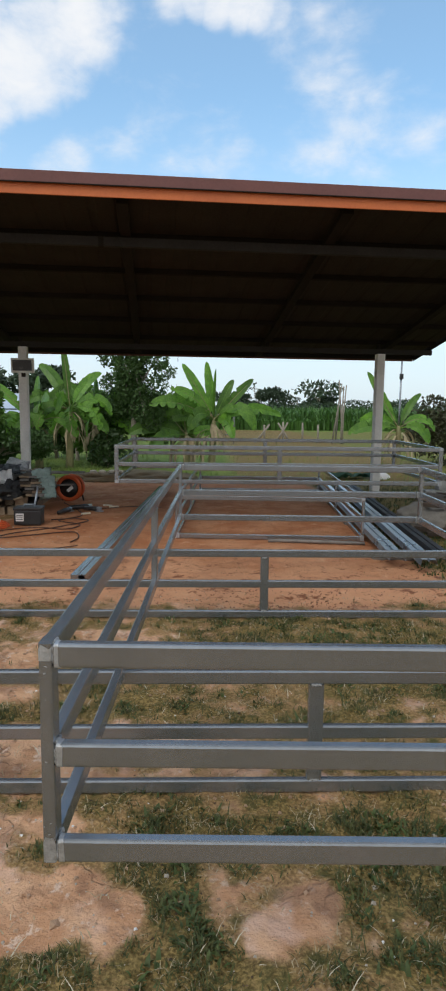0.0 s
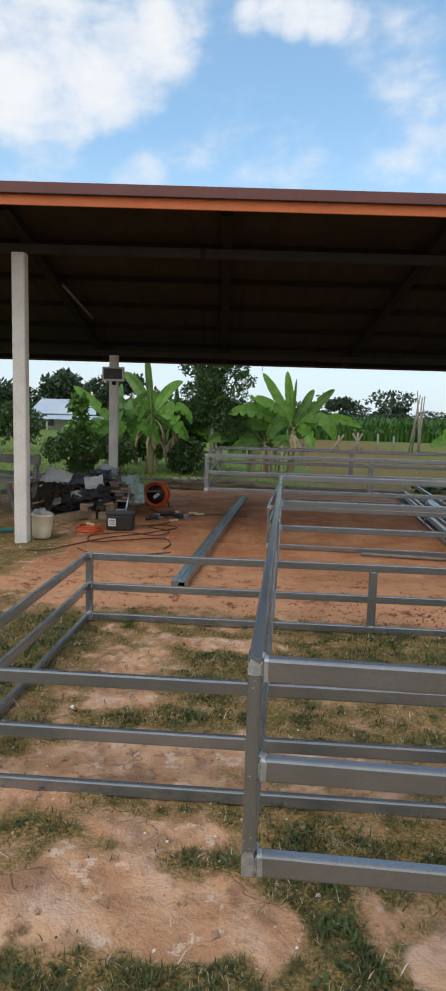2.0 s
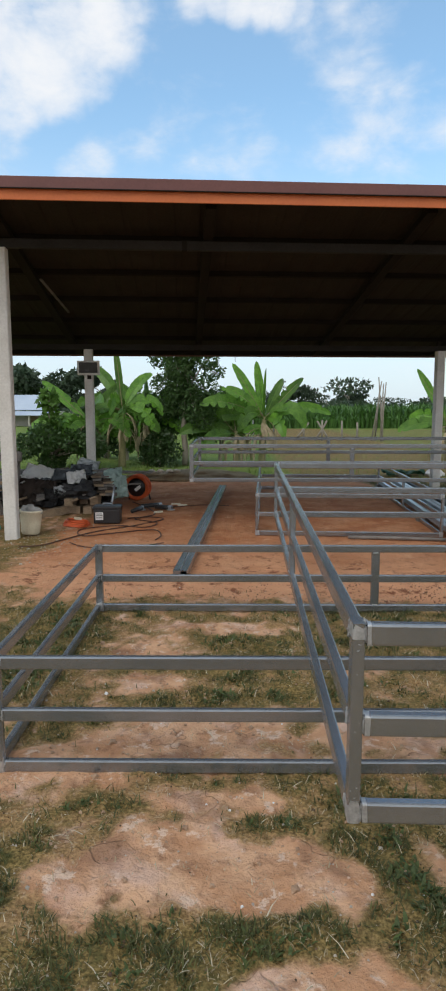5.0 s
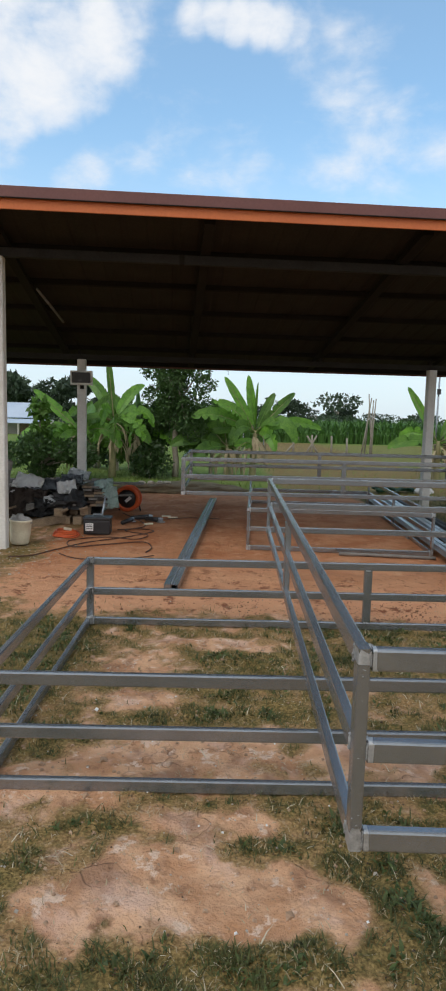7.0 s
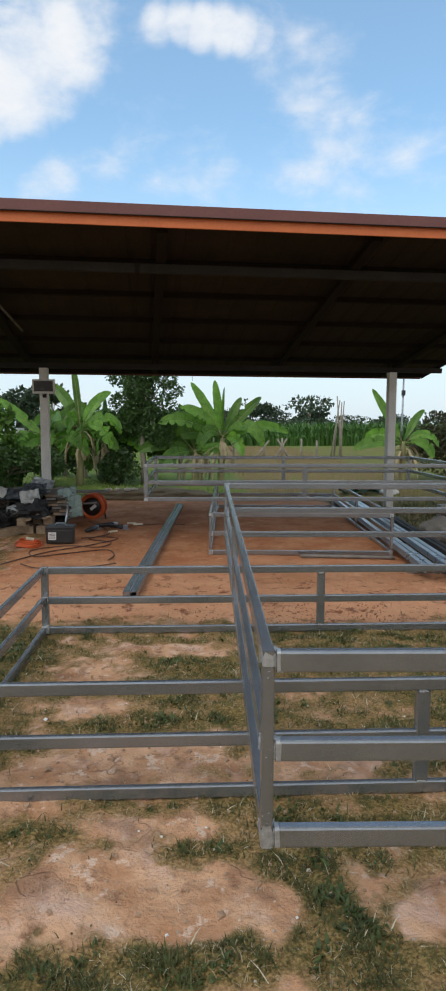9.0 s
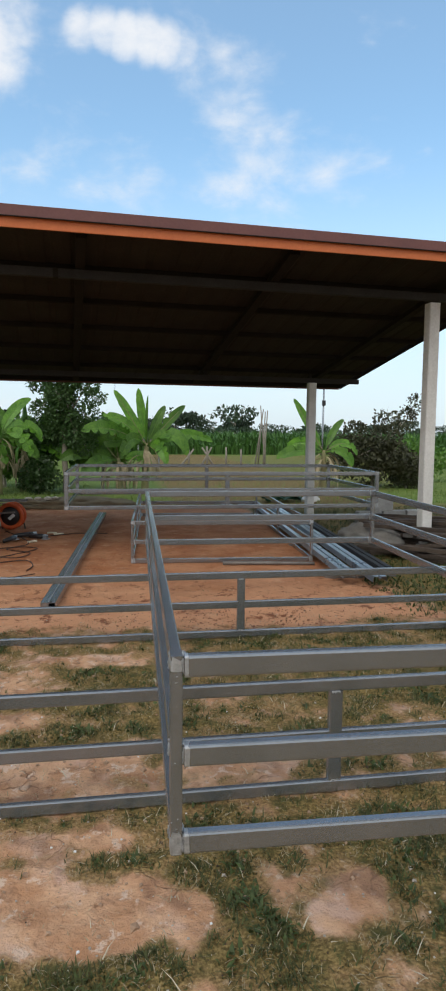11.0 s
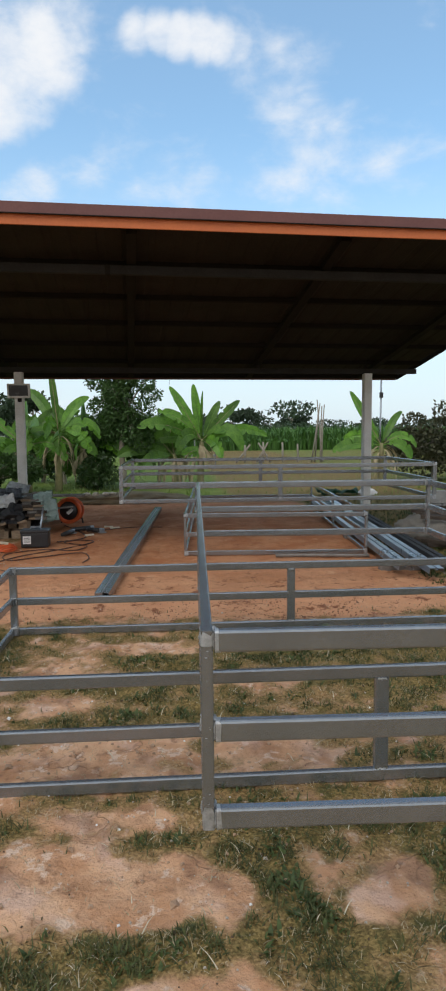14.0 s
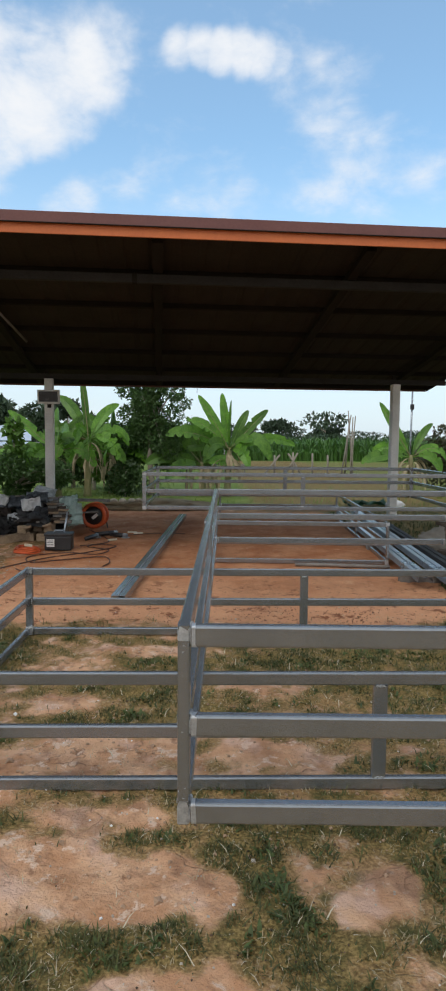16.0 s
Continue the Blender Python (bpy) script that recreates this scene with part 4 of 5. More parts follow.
distance()


def house():
    root = empty("house", pose(-15.6, 46, 0, 0, 0, 4), "low pale house with a light blue sheet roof", "house")
    part("wall", box(4.6, 4.0, 1.1, pose(0, 2, 0.5)), WALLPALE, root, "pale rendered wall")
    bm = bmesh.new()
    add_rings(bm, [[Vector((x, -0.2, 1.15)), Vector((x * 0.86, 2.0, 2.25)), Vector((x * 0.86, 2.0, 2.3)), Vector((x, -0.25, 1.2))] for x in (-2.5, 2.5)])
    part("roof", bm, ROOFBLUE, root, "light blue sloping roof")
    bm = bmesh.new()
    add_rings(bm, [[Vector((x, -1.5, 0.78)), Vector((x, -0.2, 1.05)), Vector((x, -0.2, 1.09)), Vector((x, -1.5, 0.82))] for x in (-2.6, 2.6)])
    part("porch_roof", bm, ROOFBLUE, root, "light blue lean-to porch roof")
    for x in (-2.4, -0.8, 0.8, 2.4):
        part("porch_post", box(0.1, 0.1, 0.85, pose(x, -1.4, 0.38)), WALLPALE, root)
    part("window", box(0.9, 0.05, 0.5, pose(-1.1, -0.02, 0.55), 0.01), SCREEN, root)
    part("door", box(0.8, 0.05, 0.95, pose(1.0, -0.02, 0.47), 0.01), WOOD, root)


house()


def fence_and_poles():
    rnd = random.Random(5)

    def post(x, y, h, tilt=0.0, r=0.045, name="fence_post", label="short whitish wooden fence post", mat_=POLEWOOD):
        bm = bmesh.new()
        add_limb(bm, [(0, 0, -0.1), (0.01, 0, h * 0.5), (0, 0.01, h)], [r, r * 0.95, r * 0.85], 7)
        return thing(name, bm, mat_, pose(x, y, 0, 0, tilt, 0), label, "post", "fence posts", smooth=True)

    for x, y, h in ((2.62, 25, 0.72), (3.4, 25.2, 0.85), (4.2, 25.2, 0.82), (4.85, 25.3, 0.75), (9.4, 25.4, 0.6)):
        post(x, y, h)
    post(2.25, 25, 0.95, 38, label="slanting whitish fence brace")
    post(3.7, 25.2, 0.95, -32, label="slanting whitish fence brace")
    post(3.12, 25.2, 0.95, 30, label="slanting whitish fence brace")
    pole = empty("pole_tripod", pose(5.66, 25, 0), "bundle of bleached poles leaning together", "poles")
    for dx, dy, tx, h in ((-0.28, 0, 0.06, 2.4), (0.2, 0.1, -0.06, 2.55), (0.05, -0.2, 0.14, 2.3), (-0.1, 0.2, -0.02, 2.0), (0.1, -0.2, 0.24, 2.35)):
        bm = bmesh.new()
        add_limb(bm, [(dx, dy, -0.05), (dx * 0.45 + tx * 0.4, dy * 0.5, h * 0.5), (tx, 0, h)], [0.036, 0.03, 0.02], 6)
        part("pole", bm, POLEWOOD, pole, "", True)
    bm = bmesh.new()
    add_limb(bm, [(0, 0, -0.1), (0, 0, 1.3), (0.01, 0, 2.75)], [0.028, 0.026, 0.024], 8)
    mast = empty("mast", pose(5.42, 16, 0), "thin pale steel mast with a small box", "mast")
    part("tube", bm, GALV, mast, "", True)
    part("junction_box", box(0.09, 0.08, 0.14, pose(0, -0.04, 2.25), 0.01), BLACK, mast)
    # light steel gate frame behind the banana plant
    gate = empty("gate_frame", pose(0.55, 24, 0), "thin pale steel gate standing in the fence", "gate")
    for x in (-0.8, 0, 0.8):
        part("upright", box(0.05, 0.05, 1.15, pose(x, 0, 0.575), 0.006), GALV, gate)
    for z in (0.35, 1.1):
        part("crossbar", box(1.55, 0.04, 0.05, pose(0, 0, z), 0.006), GALV, gate)


fence_and_poles()

# ---- under the shed: stock and clutter ----


def channel_bar():
    """Two lipped channels boxed together on the earth, hollow at the end."""
    root = empty("steel_channel", pose(-0.675, 3.68, 0.012, 0, 0, -2.6), "pair of long galvanised channels lying on red earth", "steel channel", "loose steel sections")
    for x, w in ((-0.029, 0.056), (0.029, 0.056)):
        bm = bmesh.new()
        o = [(-w / 2, 0), (w / 2, 0), (w / 2, 0.06), (-w / 2, 0.06)]
        i = [(-w / 2 + 0.004, 0.004), (w / 2 - 0.004, 0.004), (w / 2 - 0.004, 0.056), (-w / 2 + 0.004, 0.056)]
        ring = lambda pts, y: [Vector((a, y, b)) for a, b in pts]
        add_rings(bm, [ring(i, 0.5), ring(i, 0), ring(o, 0), ring(o, 5.75), ring(i, 5.75), ring(i, 5.3)])
        bmesh.ops.recalc_face_normals(bm, faces=bm.faces[:])
        part("channel", bm, GALV, root, at=pose(x, 0, 0))
    part("end_plate", box(0.05, 0.004, 0.054, pose(-0.029, 0.004, 0.03)), GALV, root)
    part("lip", box(0.006, 5.7, 0.006, pose(0.0, 2.88, 0.062)), WELD, root)


channel_bar()


def roofing_profiles():
    """Long folded zinc profiles lying side by side on bearers."""
    sect = [(-0.074, 0.0), (-0.068, 0.0), (-0.060, 0.045), (-0.01, 0.045), (-0.006, 0.03), (0.006, 0.03), (0.01, 0.045), (0.060, 0.045), (0.068, 0.0), (0.074, 0.0)]
    for k, (x, y, z, turn, length) in enumerate(((1.97, 4.22, 0.078, -3.6, 5.6), (2.185, 4.05, 0.078, -3.9, 5.9), (2.40, 4.35, 0.078, -3.6, 5.6))):
        bm = bmesh.new()
        outline = sect + [(a * 0.985, b - 0.005) for a, b in reversed(sect)]
        add_rings(bm, [[Vector((a, y2, b)) for a, b in outline] for y2 in (0, length / 2, length)])
        bmesh.ops.recalc_face_normals(bm, faces=bm.faces[:])
        thing("metal_profile", bm, (ZINC, ZINC, TARP_DARK)[k], pose(x, y, z, 0, 0, turn), ("long folded shiny zinc sheet profile stacked on bearers", "long folded shiny zinc sheet profile stacked on bearers", "long black-coated sheet profile stacked on bearers")[k], "metal sheet", "stacked zinc profiles")
    for y in (4.6, 6.4, 8.2, 9.5):
        thing("bearer", box(0.72, 0.09, 0.085, Matrix(), 0.006), WOOD_GREY, pose(2.18 + 0.065 * (y - 4.2), y, 0.034), "dark timber bearer under zinc profiles", "timber", "timber bearers")
    # a slim dark tube left across the front of the stack
    bm = bmesh.new()
    add_limb(bm, [(0.95, 5.30, 0.02), (1.4, 5.25, 0.022), (1.92, 5.18, 0.02)], [0.018] * 3, 8)
    thing("pipe", bm, WOOD_GREY, Matrix(), "thin dark pipe lying on the earth", "pipe", smooth=True)


roofing_profiles()


def right_side():
    bm = bmesh.new()
    lump(bm, 0.36, 0.55, 0.2, pose(2.93, 6.2, -0.02), 0.22, 3, 4)
    thing("sand_mound", bm, HEAP, Matrix(), "grey sand mound beside the zinc profiles", "sand mound", smooth=True)
    rnd = random.Random(8)
    for k in range(64):
        length = rnd.uniform(0.6, 1.7)
        layer = k // 10
        along = rnd.uniform(-0.95, 0.95) * (1 - 0.05 * layer)
        m = pose(3.62 + 0.2 * along + rnd.uniform(-0.24, 0.24), 5.95 + along, 0.025 + 0.048 * layer, rnd.uniform(-5, 5), rnd.uniform(-6, 6), rnd.uniform(100, 165))
        thick = rnd.uniform(0.035, 0.1)
        wood = WOOD_GREY if k % 9 == 4 else WOOD_DARK
        thing("plank", box(length, thick, min(thick, 0.045), Matrix(), 0.005), wood, m, ("old dark brown plank on a heap of scrap timber", "weathered grey plank on a heap of scrap timber")[wood is WOOD_GREY], "plank", "scrap timber heap")
    for k, (x, y, z, turn) in enumerate(((3.75, 8.3, 0, 4), (4.17, 8.35, 0, 6), (3.95, 8.33, 0.195, 5), (4.6, 8.4, 0, 3))):
        thing("concrete_block", box(0.39, 0.15, 0.19, pose(0, 0, 0.095), 0.008), GREYBLOCK, pose(x, y, z, 0, 0, turn), "grey concrete building block stacked on the ground", "block", "concrete blocks")
    thing("plastic_sheet", crumple(22, 14, 0.9, 0.45, 0.09, 4, 5.0), TARP_DGREEN, pose(3.2, 11.6, 0.02, 0, 0, 10), "crumpled dark green plastic sheet on the grass", "plastic sheet", smooth=False)
    thing("sack", lump(bmesh.new(), 0.2, 0.14, 0.09, Matrix(), 0.3, 9, 3), SACK, pose(3.75, 11.5, 0, 0, 0, 15), "crumpled white sack on the grass", "sack", "sacks", smooth=True)
    thing("plastic_sheet", crumple(20, 10, 0.8, 0.35, 0.07, 6, 5.0), TARP_GREY, pose(2.1, 11.0, 0.0, 0, 0, -5), "crumpled grey plastic sheet on the earth", "plastic sheet")


right_side()


def tool_box():
    root = empty("toolbox", pose(-1.74, 6.24, 0, 0, 0, 3), "black plastic power pack with a white label", "toolbox")
    part("body", box(0.31, 0.2, 0.17, pose(0, 0, 0.09), 0.015), BLACK, root)
    part("lid", box(0.325, 0.215, 0.035, pose(0, 0, 0.19), 0.012), BLACK, root)
    part("label", box(0.09, 0.004, 0.09, pose(-0.085, -0.102, 0.095), 0.001), SACK, root, "white printed label")
    for z in (0.12, 0.1, 0.075):
        part("label_bar", box(0.07, 0.003, 0.008, pose(-0.085, -0.1055, z)), BLACK, root)
    bm = bmesh.new()
    add_limb(bm, [(-0.07, 0, 0.2), (-0.05, 0, 0.235), (0.05, 0, 0.235), (0.07, 0, 0.2)], [0.01] * 4, 6)
    part("handle", bm, ZINC, root, "bright metal handle", True)
    bm = bmesh.new()
    add_limb(bm, [(-0.02, 0.16, 0.0), (0.03, 0.2, 0.22), (0.06, 0.22, 0.42)], [0.013] * 3, 6)
    part("cart_handle", bm, ZINC, root, "bright steel pull handle", True)


tool_box()


def cable_reel():
    root = empty("cable_reel", pose(-1.65, 8.1, 0, 0, 0, -6), "orange-red cable reel with dark winding standing upright", "cable reel")
    for y in (-0.075, 0.075):
        bm = bmesh.new()
        add_lathe(bm, [(0.135, -0.012), (0.175, -0.012), (0.19, -0.004), (0.19, 0.006), (0.175, 0.012), (0.135, 0.012), (0.135, -0.012)], 28, pose(0, y, 0.2, 90, 0, 0))
        part("flange", bm, RED, root, "orange-red plastic rim", True)
    bm = bmesh.new()
    add_lathe(bm, [(0.02, -0.065), (0.14, -0.065), (0.155, 0), (0.14, 0.065), (0.02, 0.065)], 24, pose(0, 0, 0.2, 90, 0, 0))
    part("winding", bm, BLACK, root, "dark wound cable", True)
    bm = bmesh.new()
    add_limb(bm, [(-0.16, 0.1, 0.0), (-0.12, 0.1, 0.2), (0, 0.1, 0.43), (0.12, 0.1, 0.2), (0.16, 0.1, 0.0)], [0.012] * 5, 6)
    part("stand", bm, BLACK, root, "black tube stand", True)
    part("socket_plate", box(0.10, 0.02, 0.045, pose(0.02, -0.085, 0.19, 0, -40, 0), 0.004), SACK, root, "pale socket plate")


cable_reel()


def hose_coil():
    root = empty("hose_coil", pose(-2.06, 6.02, 0), "small coil of orange hose lying on the earth", "hose")
    for k in range(4):
        pts = []
        r = 0.135 - 0.008 * k
        for i in range(21):
            a = 2 * math.pi * i / 20
            pts.append((r * math.cos(a) * 1.05 + 0.012 * math.sin(3 * a + k), r * 0.85 * math.sin(a), 0.012 + 0.018 * k + 0.006 * math.sin(2 * a + k)))
        bm = bmesh.new()
        add_limb(bm, pts, [0.010] * len(pts), 6)
        part("loop", bm, RED, root, "", True)
    part("nozzle", box(0.09, 0.03, 0.03, pose(0.02, -0.02, 0.09, 0, 12, 30), 0.006), WHITE, root, "white plastic nozzle")


hose_coil()


def buckets():
    root = empty("bucket", pose(-2.45, 5.55, 0.0, 0, 3, 0), "dirty white plastic tub stuffed with grey cloth", "bucket")
    bm = bmesh.new()
    add_lathe(bm, [(0.088, 0.0), (0.097, 0.02), (0.108, 0.12), (0.115, 0.24), (0.121, 0.245), (0.121, 0.262), (0.106, 0.262), (0.095, 0.03), (0.0, 0.03)], 24)
    part("tub", bm, WHITE, root, "", True)
    part("cloth", lump(bmesh.new(), 0.10, 0.095, 0.06, pose(-0.01, 0, 0.22), 0.9, 4, 3), GREYBLOCK, root, "crumpled grey cloth", True)


buckets()


def stockpile():
    # sawn timbers with their ends towards the yard
    rnd = random.Random(21)
    for k, (x, z) in enumerate(((-2.12, 0.0), (-1.99, 0.0), (-2.27, 0.0), (-2.2, 0.105), (-2.05, 0.105), (-2.35, 0.105))):
        thing("timber", box(0.11, 2.0, 0.1, pose(0, 1.0, 0.05), 0.006), WOOD, pose(x, 6.85 + rnd.uniform(-0.05, 0.2), z, 0, 0, rnd.uniform(0, 5)), "sawn timber beam in a stack under the shed", "timber", "stacked timbers")
    thing("timber", box(0.5, 0.1, 0.1, pose(0, 0, 0.05), 0.006), WOOD, pose(-2.48, 6.75, 0, 0, -6, 38), "short pale timber offcut on the earth", "timber", "stacked timbers")
    for k in range(14):
        length = rnd.uniform(0.9, 1.7)
        m = pose(-2.75 + rnd.uniform(-0.45, 0.55), 7.75 + rnd.uniform(-0.4, 0.5), 0.2 + 0.022 * k, rnd.uniform(-8, 8), rnd.uniform(-9, 9), rnd.uniform(-30, 40))
        thing("board", box(length, rnd.uniform(0.08, 0.2), 0.025, Matrix(), 0.004), WOOD_GREY, m, "grey weathered board in a jumbled stockpile", "board", "jumbled boards")
    bm = bmesh.new()
    lump(bm, 0.62, 0.62, 0.19, pose(-2.72, 8.0, -0.02), 0.35, 12, 4)
    thing("covered_heap", bm, TARP_DARK, Matrix(), "dark tarpaulin over stored building scraps", "tarpaulin", smooth=True)

    def sag(x, y):
        return -0.45 * (x * x + y * y)

    # loose dark sheeting over the back of the heap
    for k in range(12):
        a, q = rnd.uniform(0, 6.28), rnd.random() ** 0.5
        x, y = -2.70 + 0.52 * q * math.cos(a), 7.95 + 0.42 * q * math.sin(a)
        mt, word = ((TARP_DARK, "black"), (TARP_SLATE, "slate blue"), (CLOTH, "dark brown"))[k % 3]
        thing("plastic_sheet", crumple(18, 13, rnd.uniform(0.25, 0.45), rnd.uniform(0.18, 0.3), 0.07, 11 + k, 8.0, sag), mt,
              pose(x, y, 0.44 - 0.26 * q * q, 12 + rnd.uniform(-14, 14), 24 * q * math.cos(a), rnd.uniform(-40, 40)), word + " crumpled sheeting on the stockpile", "plastic sheet", "plastic sheets on the stockpile")
    # sheets and sacks draped over the open front: place, width, fall, cloth
    for k, (x, y, z, w, h, mt, word) in enumerate(((-2.87, 7.30, 0.47, 0.36, 0.19, SACK, "white"), (-3.10, 7.15, 0.41, 0.22, 0.11, SACK, "white"), (-3.00, 7.05, 0.25, 0.31, 0.29, CLOTH, "dark brown"), (-2.58, 7.35, 0.45, 0.39, 0.14, TARP_SLATE, "slate blue"),
                                                   (-2.33, 7.50, 0.51, 0.28, 0.11, TARP_SLATE, "slate blue"), (-2.33, 7.20, 0.43, 0.23, 0.14, SACK, "white"), (-2.31, 7.80, 0.53, 0.28, 0.16, TARP_GREY, "pale grey"), (-2.46, 7.05, 0.29, 0.25, 0.08, TARP_GREY, "pale grey"),
                                                   (-1.87, 7.35, 0.43, 0.25, 0.17, TARP_GREEN, "pale green"), (-1.76, 7.22, 0.30, 0.19, 0.26, TARP_GREEN, "pale green"), (-2.72, 7.10, 0.30, 0.26, 0.17, CLOTH, "dark brown"), (-2.64, 6.98, 0.18, 0.18, 0.19, TARP_DARK, "black"),
                                                   (-1.99, 7.22, 0.20, 0.22, 0.29, TARP_DARK, "black"), (-2.79, 7.20, 0.34, 0.22, 0.13, TARP_SLATE, "slate blue"))):
        thing("plastic_sheet", crumple(22, 16, w * 1.1, h * 1.35, 0.045, 71 + k, 11.0), mt, pose(x, y, z, 50 + 7 * (k % 3), rnd.uniform(-12, 12), rnd.uniform(-10, 10)), word + " crumpled sheet draped over the stockpile", "plastic sheet", "plastic sheets on the stockpile", smooth=True)
    for k, (x, y, z, s) in enumerate(((-2.25, 6.98, 0.19, 0.17), (-2.62, 7.05, 0.1, 0.15), (-3.2, 7.2, 0.05, 0.18))):
        thing("black_bag", lump(bmesh.new(), s * 1.2, s * 0.9, s * 0.75, Matrix(), 0.8, 40 + k, 3, 2.2), TARP_DARK, pose(x, y, z), "crumpled black bag leaning on the stockpile", "bag", "black bags")
    for k in range(7):
        m = pose(-2.95 + 0.14 * k, 7.12 + 0.05 * (k % 3), 0.19 + 0.05 * (k % 2), -16, rnd.uniform(-12, 12), rnd.uniform(60, 125))
        thing("board", box(rnd.uniform(0.5, 0.9), rnd.uniform(0.06, 0.12), 0.025, Matrix(), 0.004), (WOOD, WOOD_GREY)[k % 2], m, "weathered board end poking from a stockpile", "board", "jumbled boards")
    # brown planks stacked behind the bag, running back under the roof
    for k in range(14):
        layer = k // 2
        thing("board", box(rnd.uniform(0.11, 0.15), 1.15, 0.03, Matrix(), 0.004), (WOOD, WOOD_GREY, WOOD_DARK)[k % 3], pose(-2.02 + 0.13 * (k % 2) - 0.022 * layer + rnd.uniform(-0.012, 0.012), 7.62 + 0.05 * layer, 0.225 + 0.034 * layer, 0, 0, 6 + rnd.uniform(-3, 3)), "brown plank in a stepped stack behind a black bag", "board", "jumbled boards")
    # slumped earth bank behind
    bm = bmesh.new()
    lump(bm, 1.1, 0.35, 0.14, pose(-1.0, 10.9, -0.03), 0.3, 5, 4)
    thing("earth_bank", bm, BANK, Matrix(), "low olive-brown earth bank at the lawn edge", "earth bank", smooth=True)
    for k, x in enumerate((-1.75, -1.6, -1.42, -1.3)):
        thing("stone", lump(bmesh.new(), 0.07, 0.05, 0.04, Matrix(), 0.3, 80 + k, 2), STONE, pose(x, 10.6 + 0.03 * k, 0.16), "small white stone on the bank", "stone", "white stones", smooth=True)


stockpile()


def power_tools():
    for k, (x, y, turn) in enumerate(((-1.36, 7.35, 20), (-1.18, 7.2, -35), (-1.5, 7.0, 70))):
        root = empty("angle_grinder", pose(x, y, 0.0, 0, 0, turn), "dark hand grinder lying on the earth", "grinder", "hand tools on the earth")
        bm = bmesh.new()
        add_limb(bm, [(-0.14, 0, 0.035), (0, 0, 0.04), (0.1, 0, 0.04)], [0.026, 0.03, 0.034], 8)
        part("body", bm, BLACK, root, "", True)
        bm = bmesh.new()
        add_lathe(bm, [(0.0, 0.0), (0.055, 0.0), (0.055, 0.008), (0.0, 0.012)], 16, pose(0.13, 0, 0.012))
        part("disc", bm, GREYBLOCK, root, "grey cutting disc")
        part("gear_head", box(0.06, 0.05, 0.05, pose(0.12, 0, 0.045), 0.01), ZINC, root, "metal gear head")
    for k, (x, y, turn) in enumerate(((-0.95, 7.55, 5), (-1.22, 6.95, 40), (-1.05, 7.65, -12))):
        thing("plug_lead", box(0.13, 0.025, 0.025, pose(0, 0, 0.013), 0.006), WHITE, pose(x, y, 0, 0, 0, turn), "white plastic plug on the earth", "plug", "white plugs")
    z = 0.008
    cable("cable", [(-1.7, 7.9, z), (-1.4, 7.3, z), (-1.25, 6.8, z), (-1.45, 6.45, z), (-1.15, 6.2, z), (-1.25, 5.9, z), (-1.6, 6.0, z), (-1.95, 5.75, z), (-1.85, 5.4, z), (-1.55, 5.55, z), (-1.15, 5.75, z), (-1.02, 5.45, z), (-1.05, 5.2, z)], 0.007, CABLE,
          "thin brown power cable snaking over red earth", "cable", "power cables")
    cable("cable", [(-1.55, 6.5, z), (-1.3, 6.6, z), (-1.1, 6.45, z), (-1.35, 6.05, z), (-1.75, 5.65, z), (-2.0, 5.2, z), (-2.15, 4.92, z), (-2.35, 4.85, z)], 0.007, CABLE, "thin brown power cable snaking over red earth", "cable", "power cables")
    cable("cable", [(-1.9, 5.05, z), (-1.7, 4.85, z), (-1.4, 4.8, z), (-1.15, 4.9, z), (-0.95, 5.05, z)], 0.006, CABLE, "thin brown power cable snaking over red earth", "cable", "power cables")
    cable("cable", [(-1.3, 7.3, z), (-1.0, 7.45, z), (-0.7, 7.6, z), (-0.3, 7.55, z)], 0.006, CABLE, "thin brown power cable snaking over red earth", "cable", "power cables")


power_tools()


def bench():
    root = empty("bench", pose(-3.55, 7.0, 0, 0, 0, -20), "old grey wooden bench with splayed legs", "bench")
    for y in (-0.14, 0.0, 0.14):
        part("seat_plank", box(1.0, 0.125, 0.035, pose(0, y, 0.46), 0.004), WOOD_GREY, root)
    part("back_plank", box(1.0, 0.03, 0.12, pose(0, 0.22, 0.72, -8, 0, 0), 0.004), WOOD_GREY, root)
    for x in (-0.42, 0.42):
        part("leg", box(0.06, 0.05, 0.52, pose(x, -0.2, 0.22, 22, 0, 0), 0.004), WOOD_GREY, root)
        part("leg", box(0.06, 0.05, 0.82, pose(x, 0.2, 0.39, -8, 0, 0), 0.004), WOOD_GREY, root)
    bm = bmesh.new()
    add_limb(bm, [(-3.6, 5.35, 0.03), (-2.85, 5.75, 0.03)], [0.022, 0.022], 8)
    thing("pvc_pipe", bm, mat("turquoise_pipe", (0.03, 0.28, 0.26), (0.06, 0.38, 0.36), 6, 0.4), Matrix(), "short turquoise plastic pipe on the ground", "pipe", smooth=True)


bench()

# ---- grass, straw and grit on the ground ----


